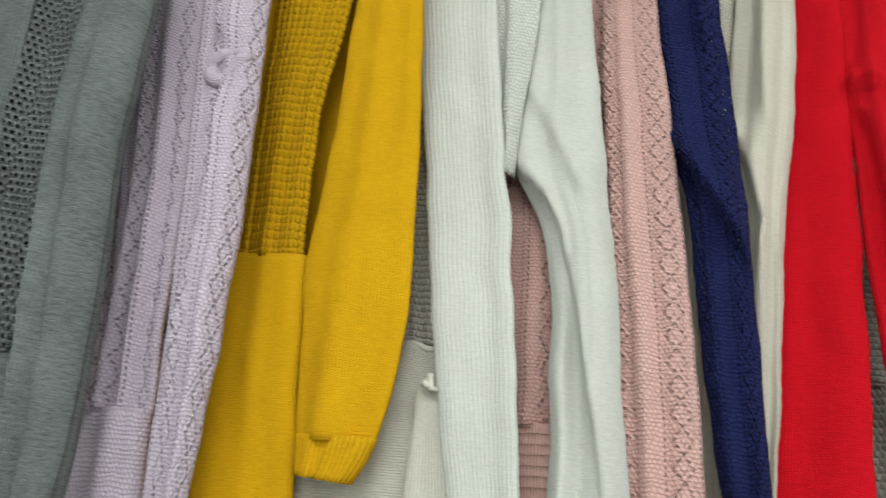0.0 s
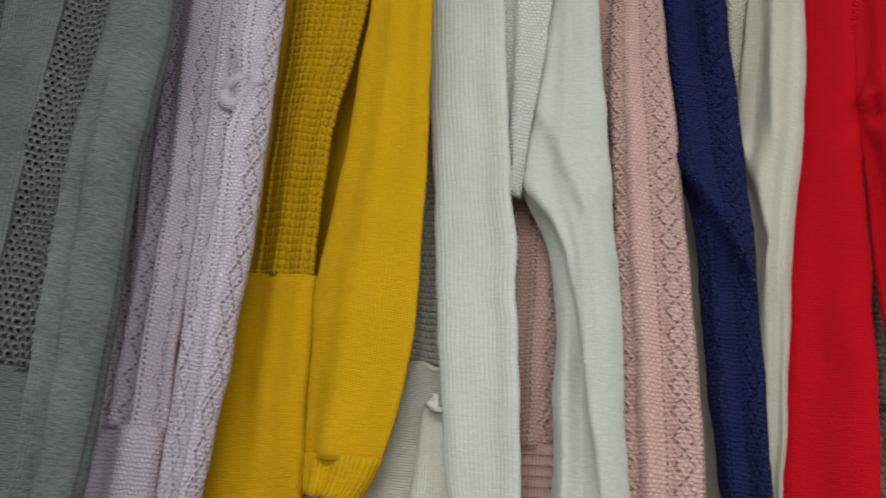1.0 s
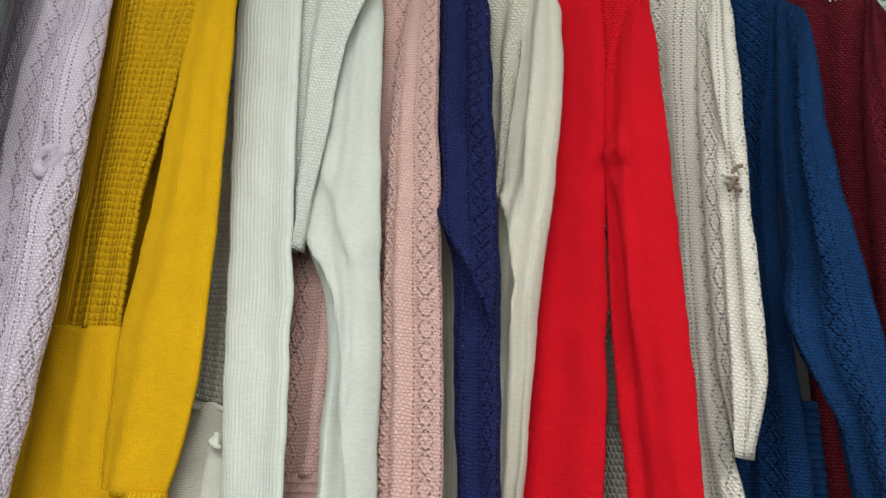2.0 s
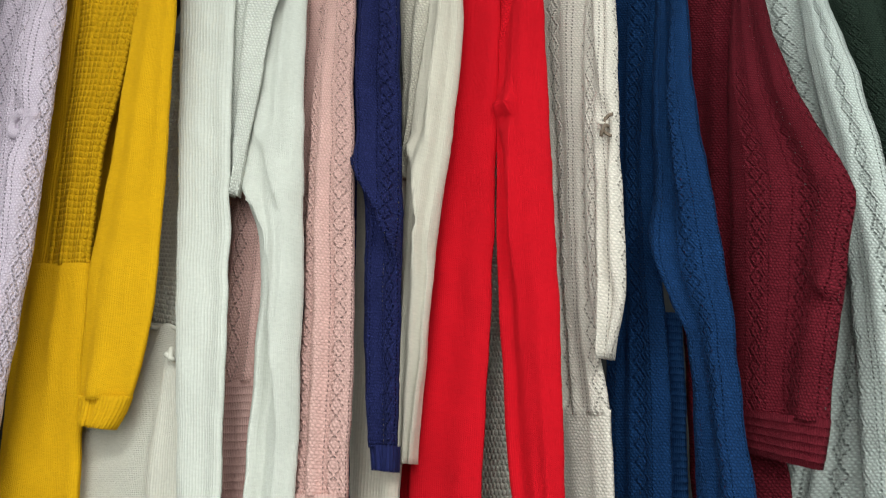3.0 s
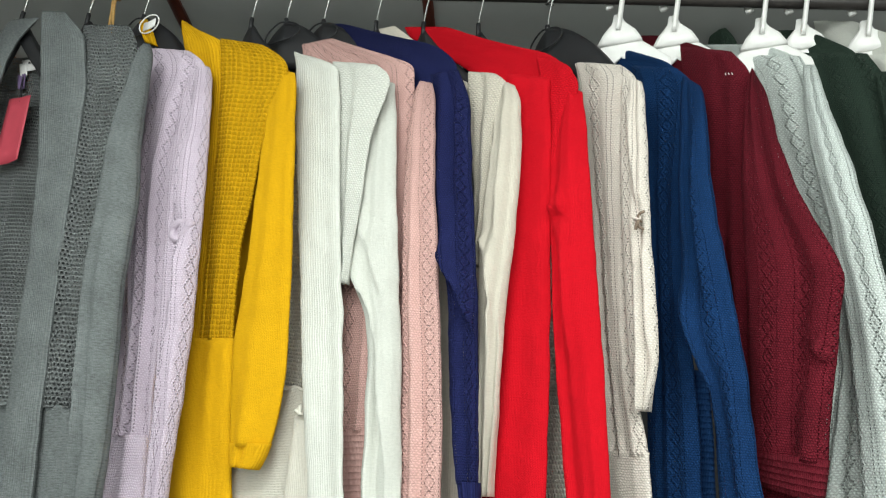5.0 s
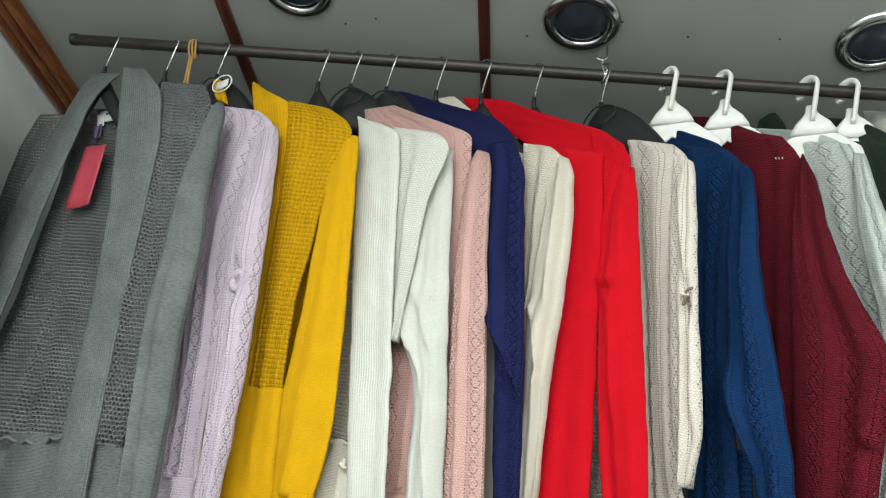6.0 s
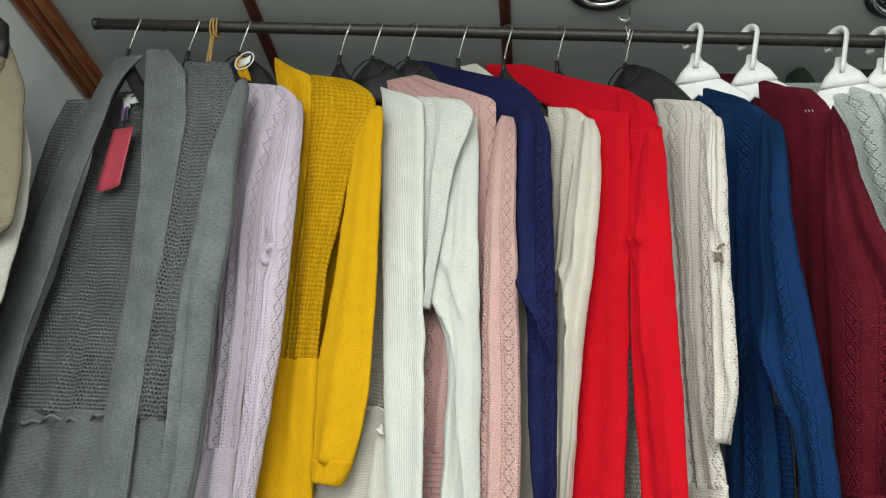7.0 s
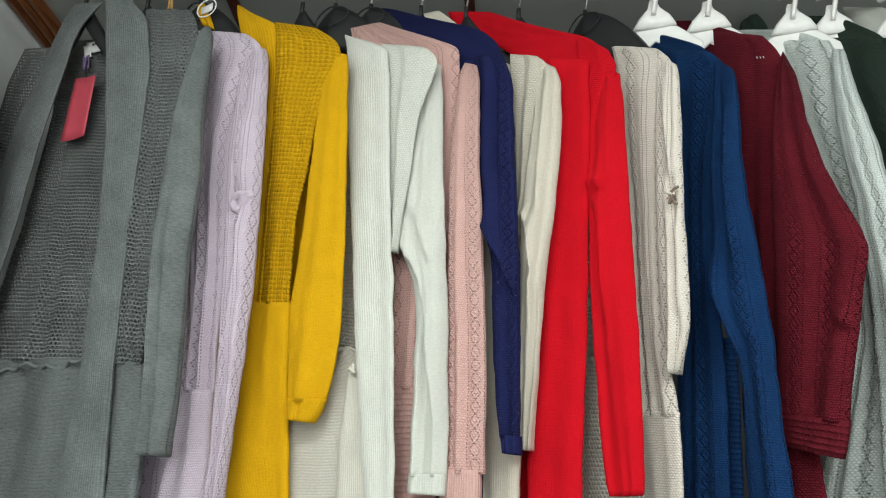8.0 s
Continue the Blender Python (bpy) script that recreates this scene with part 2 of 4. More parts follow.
def drape(name, parent, key, n, thick, folds, amp, rows, seed, label="", creases=()):
    """A hanging piece of knitwear: a soft flat tube. rows: height and place of one edge, height and place of the other, from top to bottom;
    n: how far it stands before the hanger's plane; thick: half its thickness; folds and amp: lengthwise folds;
    creases: lines (height, points) along which the cloth to their left laps over the cloth to their right."""
    length = abs(rows[0][0] - rows[-1][0])
    steps, across = max(8, int(length / 0.008)), 30
    path = curve_through(rows, steps)
    rnd = random.Random(seed)
    p1, p2, p3, drift = rnd.random() * 6.3, rnd.random() * 6.3, rnd.random() * 6.3, rnd.uniform(-0.8, 0.8)
    width = float(np.mean(np.hypot(path[:, 3] - path[:, 1], path[:, 2] - path[:, 0])))
    verts, uvs = [], []
    down = 0.0
    for i, (zl, sl, zr, sr) in enumerate(path):
        if i:
            down += float(np.hypot((zl + zr - path[i - 1][0] - path[i - 1][2]) / 2, (sl + sr - path[i - 1][1] - path[i - 1][3]) / 2))
        k = i / (steps - 1)
        top = 1.0 if name == "cuff" or name.endswith("skirt") else min(1.0, (down + 0.002) / 0.015) ** 0.6
        ahead, fat, power = n, thick, 4.0
        if name == "sleeve":  # flush with the body at the shoulder, fuller below
            ease = min(1.0, down / 0.20)
            ahead, fat, power = 0.002 + (n - 0.002) * ease, 0.008 + (thick - 0.008) * ease, 4.0 - 1.2 * ease
        grow = 0.35 + 0.65 * k
        wl = 0.0022 * noise.noise(Vector((seed * 3.1, down * 22, 0))) + 0.0008 * noise.noise(Vector((seed, down * 160, 3)))
        wr = 0.0022 * noise.noise(Vector((seed * 5.3, down * 22, 7))) + 0.0008 * noise.noise(Vector((seed, down * 160, 9)))
        for side in (1, -1):
            for j in range(across):
                u = 0.5 - 0.5 * math.cos(PI * j / (across - 1)) if side > 0 else 0.5 + 0.5 * math.cos(PI * j / (across - 1))
                round_ = max(0.0, 1 - abs(2 * u - 1) ** power) ** 0.5
                hold = min(1.0, 5 * u * (1 - u))
                f1 = noise.noise(Vector((u * folds * 2.1 + drift * down + p1 * 9, down * 1.3 + p2, seed * 1.7)))
                f2 = noise.noise(Vector((u * folds * 2.9 - drift * down * 1.5 + p3 * 9, down * 2.6, seed * 0.9)))
                wave = amp * grow * hold * (2.4 * f1 + 0.9 * f2)
                crease = 0.0030 * noise.noise(Vector((u * width * 16 + seed * 7.7, down * 7, seed))) * hold
                crease += 0.0016 * noise.noise(Vector((u * width * 40 + seed * 2.7, down * 30, seed + 5))) * hold
                out = ahead + side * fat * round_ * top + (wave + crease) * top
                s = (sl + wl) * (1 - u) + (sr + wr) * u
                z = zl * (1 - u) + zr * u
                if side > 0:
                    out += sum(lap(s, z, high, line) for high, line in creases) * min(1.0, 8 * u * (1 - u) + 0.25)
                verts.append((s, -out, z))
                uvs.append((u, down))
    ring = 2 * across
    # stitches run evenly round the section: the place across is the arc length of the middle section
    mid = (steps // 2) * ring
    for start in (0, across):
        arc, last = [], None
        for j in range(start, start + across):
            p = Vector(verts[mid + j])
            arc.append(0.0 if last is None else arc[-1] + (p - last).length)
            last = p
        for i in range(steps):
            for j in range(across):
                w = arc[j] if start == 0 else arc[-1] - arc[j]
                uvs[i * ring + start + j] = (w - arc[-1] / 2 + 1.0 + seed * 0.046, uvs[i * ring + start + j][1])
    faces = []
    for i in range(steps - 1):
        for j in range(ring):
            a, b = i * ring + j, i * ring + (j + 1) % ring
            faces.append((a, b, b + ring, a + ring))
    base = (steps - 1) * ring
    for j in range(across - 1):
        faces.append((j + 1, j, ring - 1 - j, ring - 2 - j))
        faces.append((base + j, base + j + 1, base + ring - 2 - j, base + ring - 1 - j))
    return part_mesh(name, mesh_of(name, verts, faces, cloth(key), uvs), parent, label)


ROD_Y = 0.705


def rod_z(x):
    """The height from which the cloth of what hangs at x falls."""
    return 2.085 - 0.042 * (x - 0.15)


def rail_z(x):
    """The middle of the rail at x; it sags a little towards one end."""
    return 2.0785 - 0.049 * (x - 0.15)


def ceiling_z(x, y):
    return 2.140 - 0.046 * (x - 0.39) - 0.069 * (y - ROD_Y)


def setting(name, bm, material, label="", smooth=False):
    ob = part(name, bm, material, None, label, smooth)
    return tagged(ob, label, name.split("_")[0], kind="structure")


# ---- the room ----
X0, X1, Y0, Y1 = -0.93, 2.9, -2.6, 1.25
bm = bmesh.new()
box(bm, X0 - 0.2, X1 + 0.2, Y0 - 0.2, Y1 + 0.2, -0.1, 0.0)
setting("floor", bm, floor_mat, "worn grey stall floor under the rail")
for nm, b in (("wall_left", (X0 - 0.12, X0, Y0, Y1, 0, 2.6)), ("wall_right", (X1, X1 + 0.12, Y0, Y1, 0, 2.6)), ("wall_back", (X0 - 0.12, X1 + 0.12, Y1, Y1 + 0.12, 0, 2.6)), ("wall_front", None)):
    bm = bmesh.new()
    # the front wall is unseen; its gap is left for the added front light
    for q in ([b] if b else [(X0 - 0.12, -0.85, Y0 - 0.12, Y0, 0, 2.6), (1.55, X1 + 0.12, Y0 - 0.12, Y0, 0, 2.6), (-0.85, 1.55, Y0 - 0.12, Y0, 0, 0.5), (-0.85, 1.55, Y0 - 0.12, Y0, 2.38, 2.6)]):
        box(bm, *q)
    setting(nm, bm, gap_shade if nm == "wall_back" else wall_paint, "back wall coloured near-black as shade behind the garments" if nm == "wall_back" else "plain whitewashed wall of the stall")
bm = bmesh.new()
lo = [bm.verts.new((x, y, ceiling_z(x, y))) for x, y in ((X0, Y0), (X1, Y0), (X1, Y1), (X0, Y1))]
hi = [bm.verts.new(v.co + Vector((0, 0, 0.08))) for v in lo]
bm.faces.new(lo)
bm.faces.new(hi[::-1])
for k in range(4):
    bm.faces.new((lo[k], lo[(k + 1) % 4], hi[(k + 1) % 4], hi[k])[::-1])
bmesh.ops.recalc_face_normals(bm, faces=bm.faces)
setting("ceiling", bm, ceiling_paint, "glossy grey ceiling panels with screw holes")


def batten(name, x, half, drop, material, label, reeds=1):
    """A strip of wood along the ceiling, front to back, with a reeded face."""
    bm = bmesh.new()
    prof = []
    n = 8 * reeds
    for k in range(n + 1):
        f = k / n
        prof.append((-half + 2 * half * f, -drop * (0.55 + 0.45 * abs(math.sin(PI * reeds * f)) ** 0.6)))
    prof = [(-half, 0.01)] + prof + [(half, 0.01)]
    ends = []
    for y in (Y0 + 0.01, Y1 - 0.01):
        ends.append([bm.verts.new((x + a, y, ceiling_z(x + a, y) + b)) for a, b in prof])
    m = len(prof)
    for k in range(m):
        bm.faces.new((ends[0][k], ends[0][(k + 1) % m], ends[1][(k + 1) % m], ends[1][k]))
    bm.faces.new(ends[0])
    bm.faces.new(ends[1][::-1])
    bmesh.ops.recalc_face_normals(bm, faces=bm.faces)
    return setting(name, bm, material, label)


batten("trim_batten", -0.388, 0.013, 0.012, wood_red, "narrow dark red wooden batten on the ceiling")
batten("trim_batten_2", 0.146, 0.011, 0.010, wood_red, "narrow dark red wooden batten on the ceiling")
batten("trim_cornice", -0.888, 0.040, 0.026, wood_brown, "varnished brown reeded wooden cornice", 3)


def downlight(x, y):
    """A recessed ceiling lamp, switched off: a chrome ring round a dark lens."""
    ob = new("ceiling_lamp")
    ob.matrix_world = Matrix.Translation((x, y, ceiling_z(x, y))) @ Euler((-0.069, 0.046, 0)).to_matrix().to_4x4()
    for nm, prof, mat in (("ring", [(0.050, 0.004), (0.050, -0.004), (0.053, -0.008), (0.060, -0.010), (0.070, -0.007), (0.0745, -0.001), (0.0745, 0.004)], lamp_chrome),
                          ("lens", [(0.0495, 0.002), (0.0495, -0.001), (0.040, -0.004), (0.022, -0.0065), (0.004, -0.0075), (0.0001, -0.0075)], dark_glass)):
        bm = bmesh.new()
        sides = 48
        rings = [[bm.verts.new((r * math.cos(2 * PI * k / sides), r * math.sin(2 * PI * k / sides), z)) for k in range(sides)] for r, z in prof]
        for a, b in zip(rings, rings[1:]):
            for k in range(sides):
                bm.faces.new((a[k], a[(k + 1) % sides], b[(k + 1) % sides], b[k]))
        bmesh.ops.recalc_face_normals(bm, faces=bm.faces)
        part(nm, bm, mat, ob, "polished chrome ring" if nm == "ring" else "dark glass lens")
    return tagged(ob, "round chrome recessed ceiling lamp, switched off, dark lens", "lamp", "recessed ceiling lamps")


for lx, ly in ((-0.222, 0.600), (0.333, 0.645), (0.872, 0.655)):
    downlight(lx, ly)

# ---- the rail ----
RX0, RX1 = -0.718, 2.6
rail = tagged(new("clothes_rail"), "black painted steel clothes rail hung under the ceiling", "rail")
bm = bmesh.new()
tube(bm, [(x, ROD_Y, rail_z(x)) for x in np.linspace(RX0, RX1, 12)], 0.0115, 20)
part("tube", bm, black_metal, rail)
bm = bmesh.new()
tube(bm, [(RX0 - 0.002, ROD_Y, rail_z(RX0)), (RX0 - 0.0005, ROD_Y, rail_z(RX0)), (RX0 + 0.010, ROD_Y, rail_z(RX0))], 0.0123, 20)
part("end_cap", bm, black_plastic, rail)


def ceiling_hook(x, wires):
    """A screw hook in the ceiling with wire turned round the rail."""
    zc, zr = ceiling_z(x, ROD_Y), rail_z(x)
    ob = tagged(new("ceiling_hook"), "steel screw hook with wire tied round the rail", "hook")
    bm = bmesh.new()
    h = zc - zr
    tube(bm, [(x, ROD_Y, zc + 0.004), (x, ROD_Y, zc - 0.018)] + [(x - 0.010 + 0.011 * math.cos(a), ROD_Y - 0.002, zc - 0.026 + 0.011 * math.sin(a)) for a in np.linspace(0.7, -3.3, 12)], 0.0017, 8)
    part("screw_hook", bm, chrome, ob)
    bm = bmesh.new()
    tube(bm, [(x - 0.010 + 0.004 * math.sin(9 * f), ROD_Y - 0.004, zc - 0.034 + (zr + 0.012 - zc + 0.034) * f) for f in np.linspace(0, 1, 10)], 0.0014, 6)
    part("tie_wire", bm, chrome, ob)
    for k in range(wires):
        bm = bmesh.new()
        o = (k - wires / 2) * 0.0028
        pts = [(x - 0.004 + o + 0.004 * math.sin(a * 2 + k), ROD_Y + (0.0135 + 0.001 * k) * math.cos(a), zr + 0.006 + (0.021 + 0.002 * (k % 2)) * math.sin(a)) for a in np.linspace(0, 2 * PI, 22)]
        tube(bm, pts, 0.0011, 6)
        part("wire", bm, chrome, ob)
    return ob


ceiling_hook(0.388, 4)
ceiling_hook(1.60, 4)
twine = tagged(new("twine_loop"), "tan twine loop tied over the rail", "string")
for k in range(3):
    bm = bmesh.new()
    x = -0.446 + 0.0045 * (k - 1)
    zr = rail_z(x)
    pts = [(x + 0.003 * math.sin(a * 1.5 + k), ROD_Y + 0.0145 * math.cos(a), zr + (0.016 if math.sin(a) > 0 else 0.030) * math.sin(a)) for a in np.linspace(0, 2 * PI, 26)]
    tube(bm, pts, 0.0022, 7)
    part("strand", bm, string_mat, twine)
bm = bmesh.new()
tube(bm, [(-0.444, ROD_Y - 0.006, rail_z(-0.444) - 0.028), (-0.441, ROD_Y - 0.008, rail_z(-0.444) - 0.06), (-0.437, ROD_Y - 0.004, rail_z(-0.444) - 0.11)], 0.0028, 7)
part("tail", bm, string_mat, twine)
bm = bmesh.new()
tube(bm, [(-0.449, ROD_Y - 0.006, rail_z(-0.444) - 0.028), (-0.447, ROD_Y - 0.004, rail_z(-0.444) - 0.06), (-0.445, ROD_Y - 0.004, rail_z(-0.444) - 0.11)], 0.0024, 7)
part("tail", bm, string_mat, twine)


# ---- hangers ----
def hanger(x, phi, style, turn=0.0):
    """A clothes hanger on the rail: style wire (steel hook, black body) or white (one piece of white plastic)."""
    label = {"wire": "black plastic clothes hanger with a steel wire hook", "wide": "wide black padded clothes hanger with a steel wire hook", "white": "white plastic clothes hanger hooked over the rail"}[style]
    ob = tagged(new("clothes_hanger"), label, "hanger", "hangers on the rail")
    ob.matrix_world = Matrix.Translation((x, ROD_Y, rail_z(x))) @ Euler((0, 0, -radians(phi))).to_matrix().to_4x4()
    white = style == "white"
    mat = white_plastic if white else black_plastic
    # the hook turns about its stem to hook squarely over the rail
    a0 = radians(turn if white else turn + 24)
    bm = bmesh.new()
    r = 0.0215 if white else 0.0180
    pts = []
    for a in np.linspace(-0.5 if white else -0.2, PI, 16):
        q = -r * math.cos(a)
        pts.append((q * math.cos(a0), q * math.sin(a0), (r * math.sin(a)) if white else r * math.sin(a) - 0.001))
    q = r
    drop = 0.070 if white else 0.078
    for f in np.linspace(0.15, 1, 7):
        k = q * (1 - f) ** (1.0 if white else 1.6)
        pts.append((k * math.cos(a0), k * math.sin(a0), -drop * f))
    tube(bm, pts, 0.0074 if white else 0.0019, 10, 0.6 if white else 1.0)
    part("hook", bm, white_plastic if white else chrome, ob, "white plastic hook" if white else "bright steel wire hook")
    # body: two sloping arms that swell at the neck
    bm = bmesh.new()
    half, fall = {"white": (0.085, 0.085), "wide": (0.115, 0.105), "wire": (0.12, 0.150)}[style]
    top, low = [], []
    n = 28
    for k in range(n + 1):
        f = -1 + 2 * k / n
        a = abs(f)
        if white:
            zt = -0.060 - 0.032 * min(1, a / 0.42) ** 0.8 - fall * max(0, a - 0.45)
            tall = 0.060 - 0.020 * a
        elif style == "wide":
            zt = -0.076 - fall * a ** 2.0 - 0.014 * a
            tall = 0.100 - 0.015 * a
        else:
            zt = -0.078 - fall * a ** 0.9 - 0.012 * a
            tall = 0.044 - 0.010 * a
        top.append((f * half, zt))
        low.append((f * half, zt - tall))
    th = 0.004 if white else (0.014 if style == "wide" else 0.009)
    back = 0.0 if white else 0.026
    inside = 0.016 if white else 0.006
    loops = []
    for y, grow in ((-th, 0.75), (-th * 0.6, 1.0), (th * 0.6, 1.0), (th, 0.75)):
        ring = []
        for (px, pz), (_, lz) in zip(top, low):
            ring.append(bm.verts.new((px, y + inside + back * abs(px) / half, (pz + lz) / 2 + (pz - lz) / 2 * grow)))
        for (px, pz), (_, lz) in reversed(list(zip(top, low))):
            ring.append(bm.verts.new((px, y + inside + back * abs(px) / half, (pz + lz) / 2 - (pz - lz) / 2 * grow)))
        loops.append(ring)
    m = len(loops[0])
    for a, b in zip(loops, loops[1:]):
        for k in range(m):
            bm.faces.new((a[k], a[(k + 1) % m], b[(k + 1) % m], b[k]))
    for ring, flip in ((loops[0], False), (loops[-1], True)):
        for k in range(n):
            q4 = (ring[k], ring[k + 1], ring[m - 2 - k], ring[m - 1 - k])
            bm.faces.new(q4[::-1] if flip else q4)
    bmesh.ops.recalc_face_normals(bm, faces=bm.faces)
    part("body", bm, mat, ob)
    bm = bmesh.new()
    if white:
        prof = [(-0.007, -0.034), (0.007, -0.034), (0.012, -0.052), (0.030, -0.072), (0.040, -0.094), (-0.040, -0.094), (-0.028, -0.072), (-0.011, -0.052)]
        rings = [[bm.verts.new((px * g, y + 0.010, pz)) for px, pz in prof] for y, g in ((-0.0070, 0.78), (-0.0048, 1.0), (0.0048, 1.0), (0.0070, 0.78))]
        for p, q in zip(rings, rings[1:]):
            for k in range(8):
                bm.faces.new((p[k], p[(k + 1) % 8], q[(k + 1) % 8], q[k]))
        bm.faces.new(rings[0][::-1])
        bm.faces.new(rings[-1])
        bmesh.ops.recalc_face_normals(bm, faces=bm.faces)
        part("neck", bm, mat, ob)
        bm = bmesh.new()
        tube(bm, [(-0.020, 0.013, -0.082), (-0.012, 0.0135, -0.087), (0.006, 0.0135, -0.084), (0.016, 0.012, -0.080)], 0.0016, 6)
        part("rim", bm, mat, ob)
    else:
        tube(bm, [(0, 0, -0.066), (0, 0, -0.072), (0, 0, -0.080), (0, 0, -0.092)], 0.0042, 10)
        part("collar", bm, mat, ob)
        if style == "wide":
            bm = bmesh.new()
            tube(bm, [(0.040 * math.cos(a), -0.0155 + 0.009 * abs(math.cos(a)), -0.106 + 0.021 * math.sin(a)) for a in np.linspace(0, 2 * PI, 30)], 0.0016, 6)
            part("oval_rim", bm, mat, ob)
    return ob


# ---- the knitwear ----
def hung(x, phi, lean=3.0):
    """The pose of what hangs from the rail at x: turned towards the aisle by phi, its foot further back by the lean."""
    return Matrix.Translation((x, ROD_Y, rod_z(x))) @ pose(0, 0, 0, 0, 0, -phi) @ pose(0, 0, 0, lean, 0, 0)


CARDIGANS = {}


def garment(name, x, phi, label, pieces, seed, lean=3.0, creases=()):
    ob = tagged(new(name), label, "cardigan", "knitwear on the rail")
    ob.matrix_world = hung(x, phi, lean)
    for k, (nm, key, n, thick, folds, amp, rows) in enumerate(pieces):
        drape(nm, ob, key, n, thick, folds, amp, rows, seed * 10 + k, creases=creases if nm == "sleeve" else ())
    return ob


CARDIGANS["grey"] = garment("cardigan", -0.624, 22, "grey marl open cardigan with mesh-knit panels", [
    ("back_panel", "pewter_mesh", -0.05, 0.012, 3, 0.008, [(-0.105, -0.125, -0.148, 0.034), (-0.284, -0.112, -0.325, 0.072), (-0.529, -0.137, -0.565, 0.113), (-0.795, -0.197, -0.816, 0.128)]),
    ("back_skirt", "grey_fine", -0.05, 0.014, 3, 0.018, [(-0.791, -0.200, -0.812, 0.131), (-0.921, -0.202, -0.930, 0.143), (-1.043, -0.208, -1.039, 0.143), (-1.318, -0.213, -1.318, 0.143)]),
    ("front_band", "grey_rib", 0.016, 0.0062, 1, 0.004, [(-0.089, -0.013, -0.109, 0.070), (-0.124, -0.042, -0.144, 0.018), (-0.162, -0.057, -0.183, 0.001), (-0.213, -0.075, -0.236, -0.004), (-0.255, -0.090, -0.276, -0.013), (-0.331, -0.122, -0.351, -0.031), (-0.430, -0.143, -0.448, -0.046), (-0.523, -0.156, -0.550, -0.055), (-0.657, -0.170, -0.667, -0.078), (-0.807, -0.168, -0.813, -0.079), (-1.268, -0.164, -1.268, -0.080)]),
    ("front_panel", "pewter_mesh", -0.02, 0.0074, 2, 0.0096, [(-0.121, -0.206, -0.153, -0.070), (-0.200, -0.238, -0.226, -0.112), (-0.400, -0.251, -0.412, -0.165), (-0.638, -0.297, -0.646, -0.188), (-0.857, -0.321, -0.857, -0.233)]),
    ("front_band", "grey_rib", 0.012, 0.0074, 1, 0.004, [(-0.093, 0.069, -0.113, 0.134), (-0.146, 0.078, -0.180, 0.196), (-0.254, 0.105, -0.285, 0.225), (-0.427, 0.141, -0.445, 0.233), (-0.593, 0.162, -0.604, 0.237), (-0.829, 0.175, -0.834, 0.253), (-1.041, 0.174, -1.040, 0.274), (-1.318, 0.174, -1.318, 0.284)]),
    ("front_panel", "pewter_mesh", 0, 0.0087, 3, 0.0096, [(-0.146, 0.175, -0.182, 0.293), (-0.181, 0.180, -0.220, 0.317), (-0.282, 0.192, -0.316, 0.328), (-0.490, 0.206, -0.510, 0.318), (-0.697, 0.213, -0.707, 0.308), (-0.836, 0.235, -0.839, 0.297)]),
    ("front_skirt", "grey_fine", -0.005, 0.014, 2, 0.008, [(-0.830, 0.231, -0.835, 0.297), (-0.937, 0.245, -0.939, 0.320), (-1.040, 0.240, -1.039, 0.322), (-1.318, 0.236, -1.318, 0.325)]),
    ("sleeve", "grey_plain", 0.022, 0.02, 2, 0.0065, [(-0.233, 0.334, -0.238, 0.350), (-0.263, 0.326, -0.273, 0.361), (-0.363, 0.320, -0.375, 0.370), (-0.521, 0.315, -0.535, 0.392), (-0.659, 0.312, -0.669, 0.387), (-0.763, 0.328, -0.769, 0.396), (-0.894, 0.349, -0.896, 0.401), (-0.980, 0.354, -0.981, 0.395)]),
], 1)
hanger(-0.624, 22, "wire", -40)
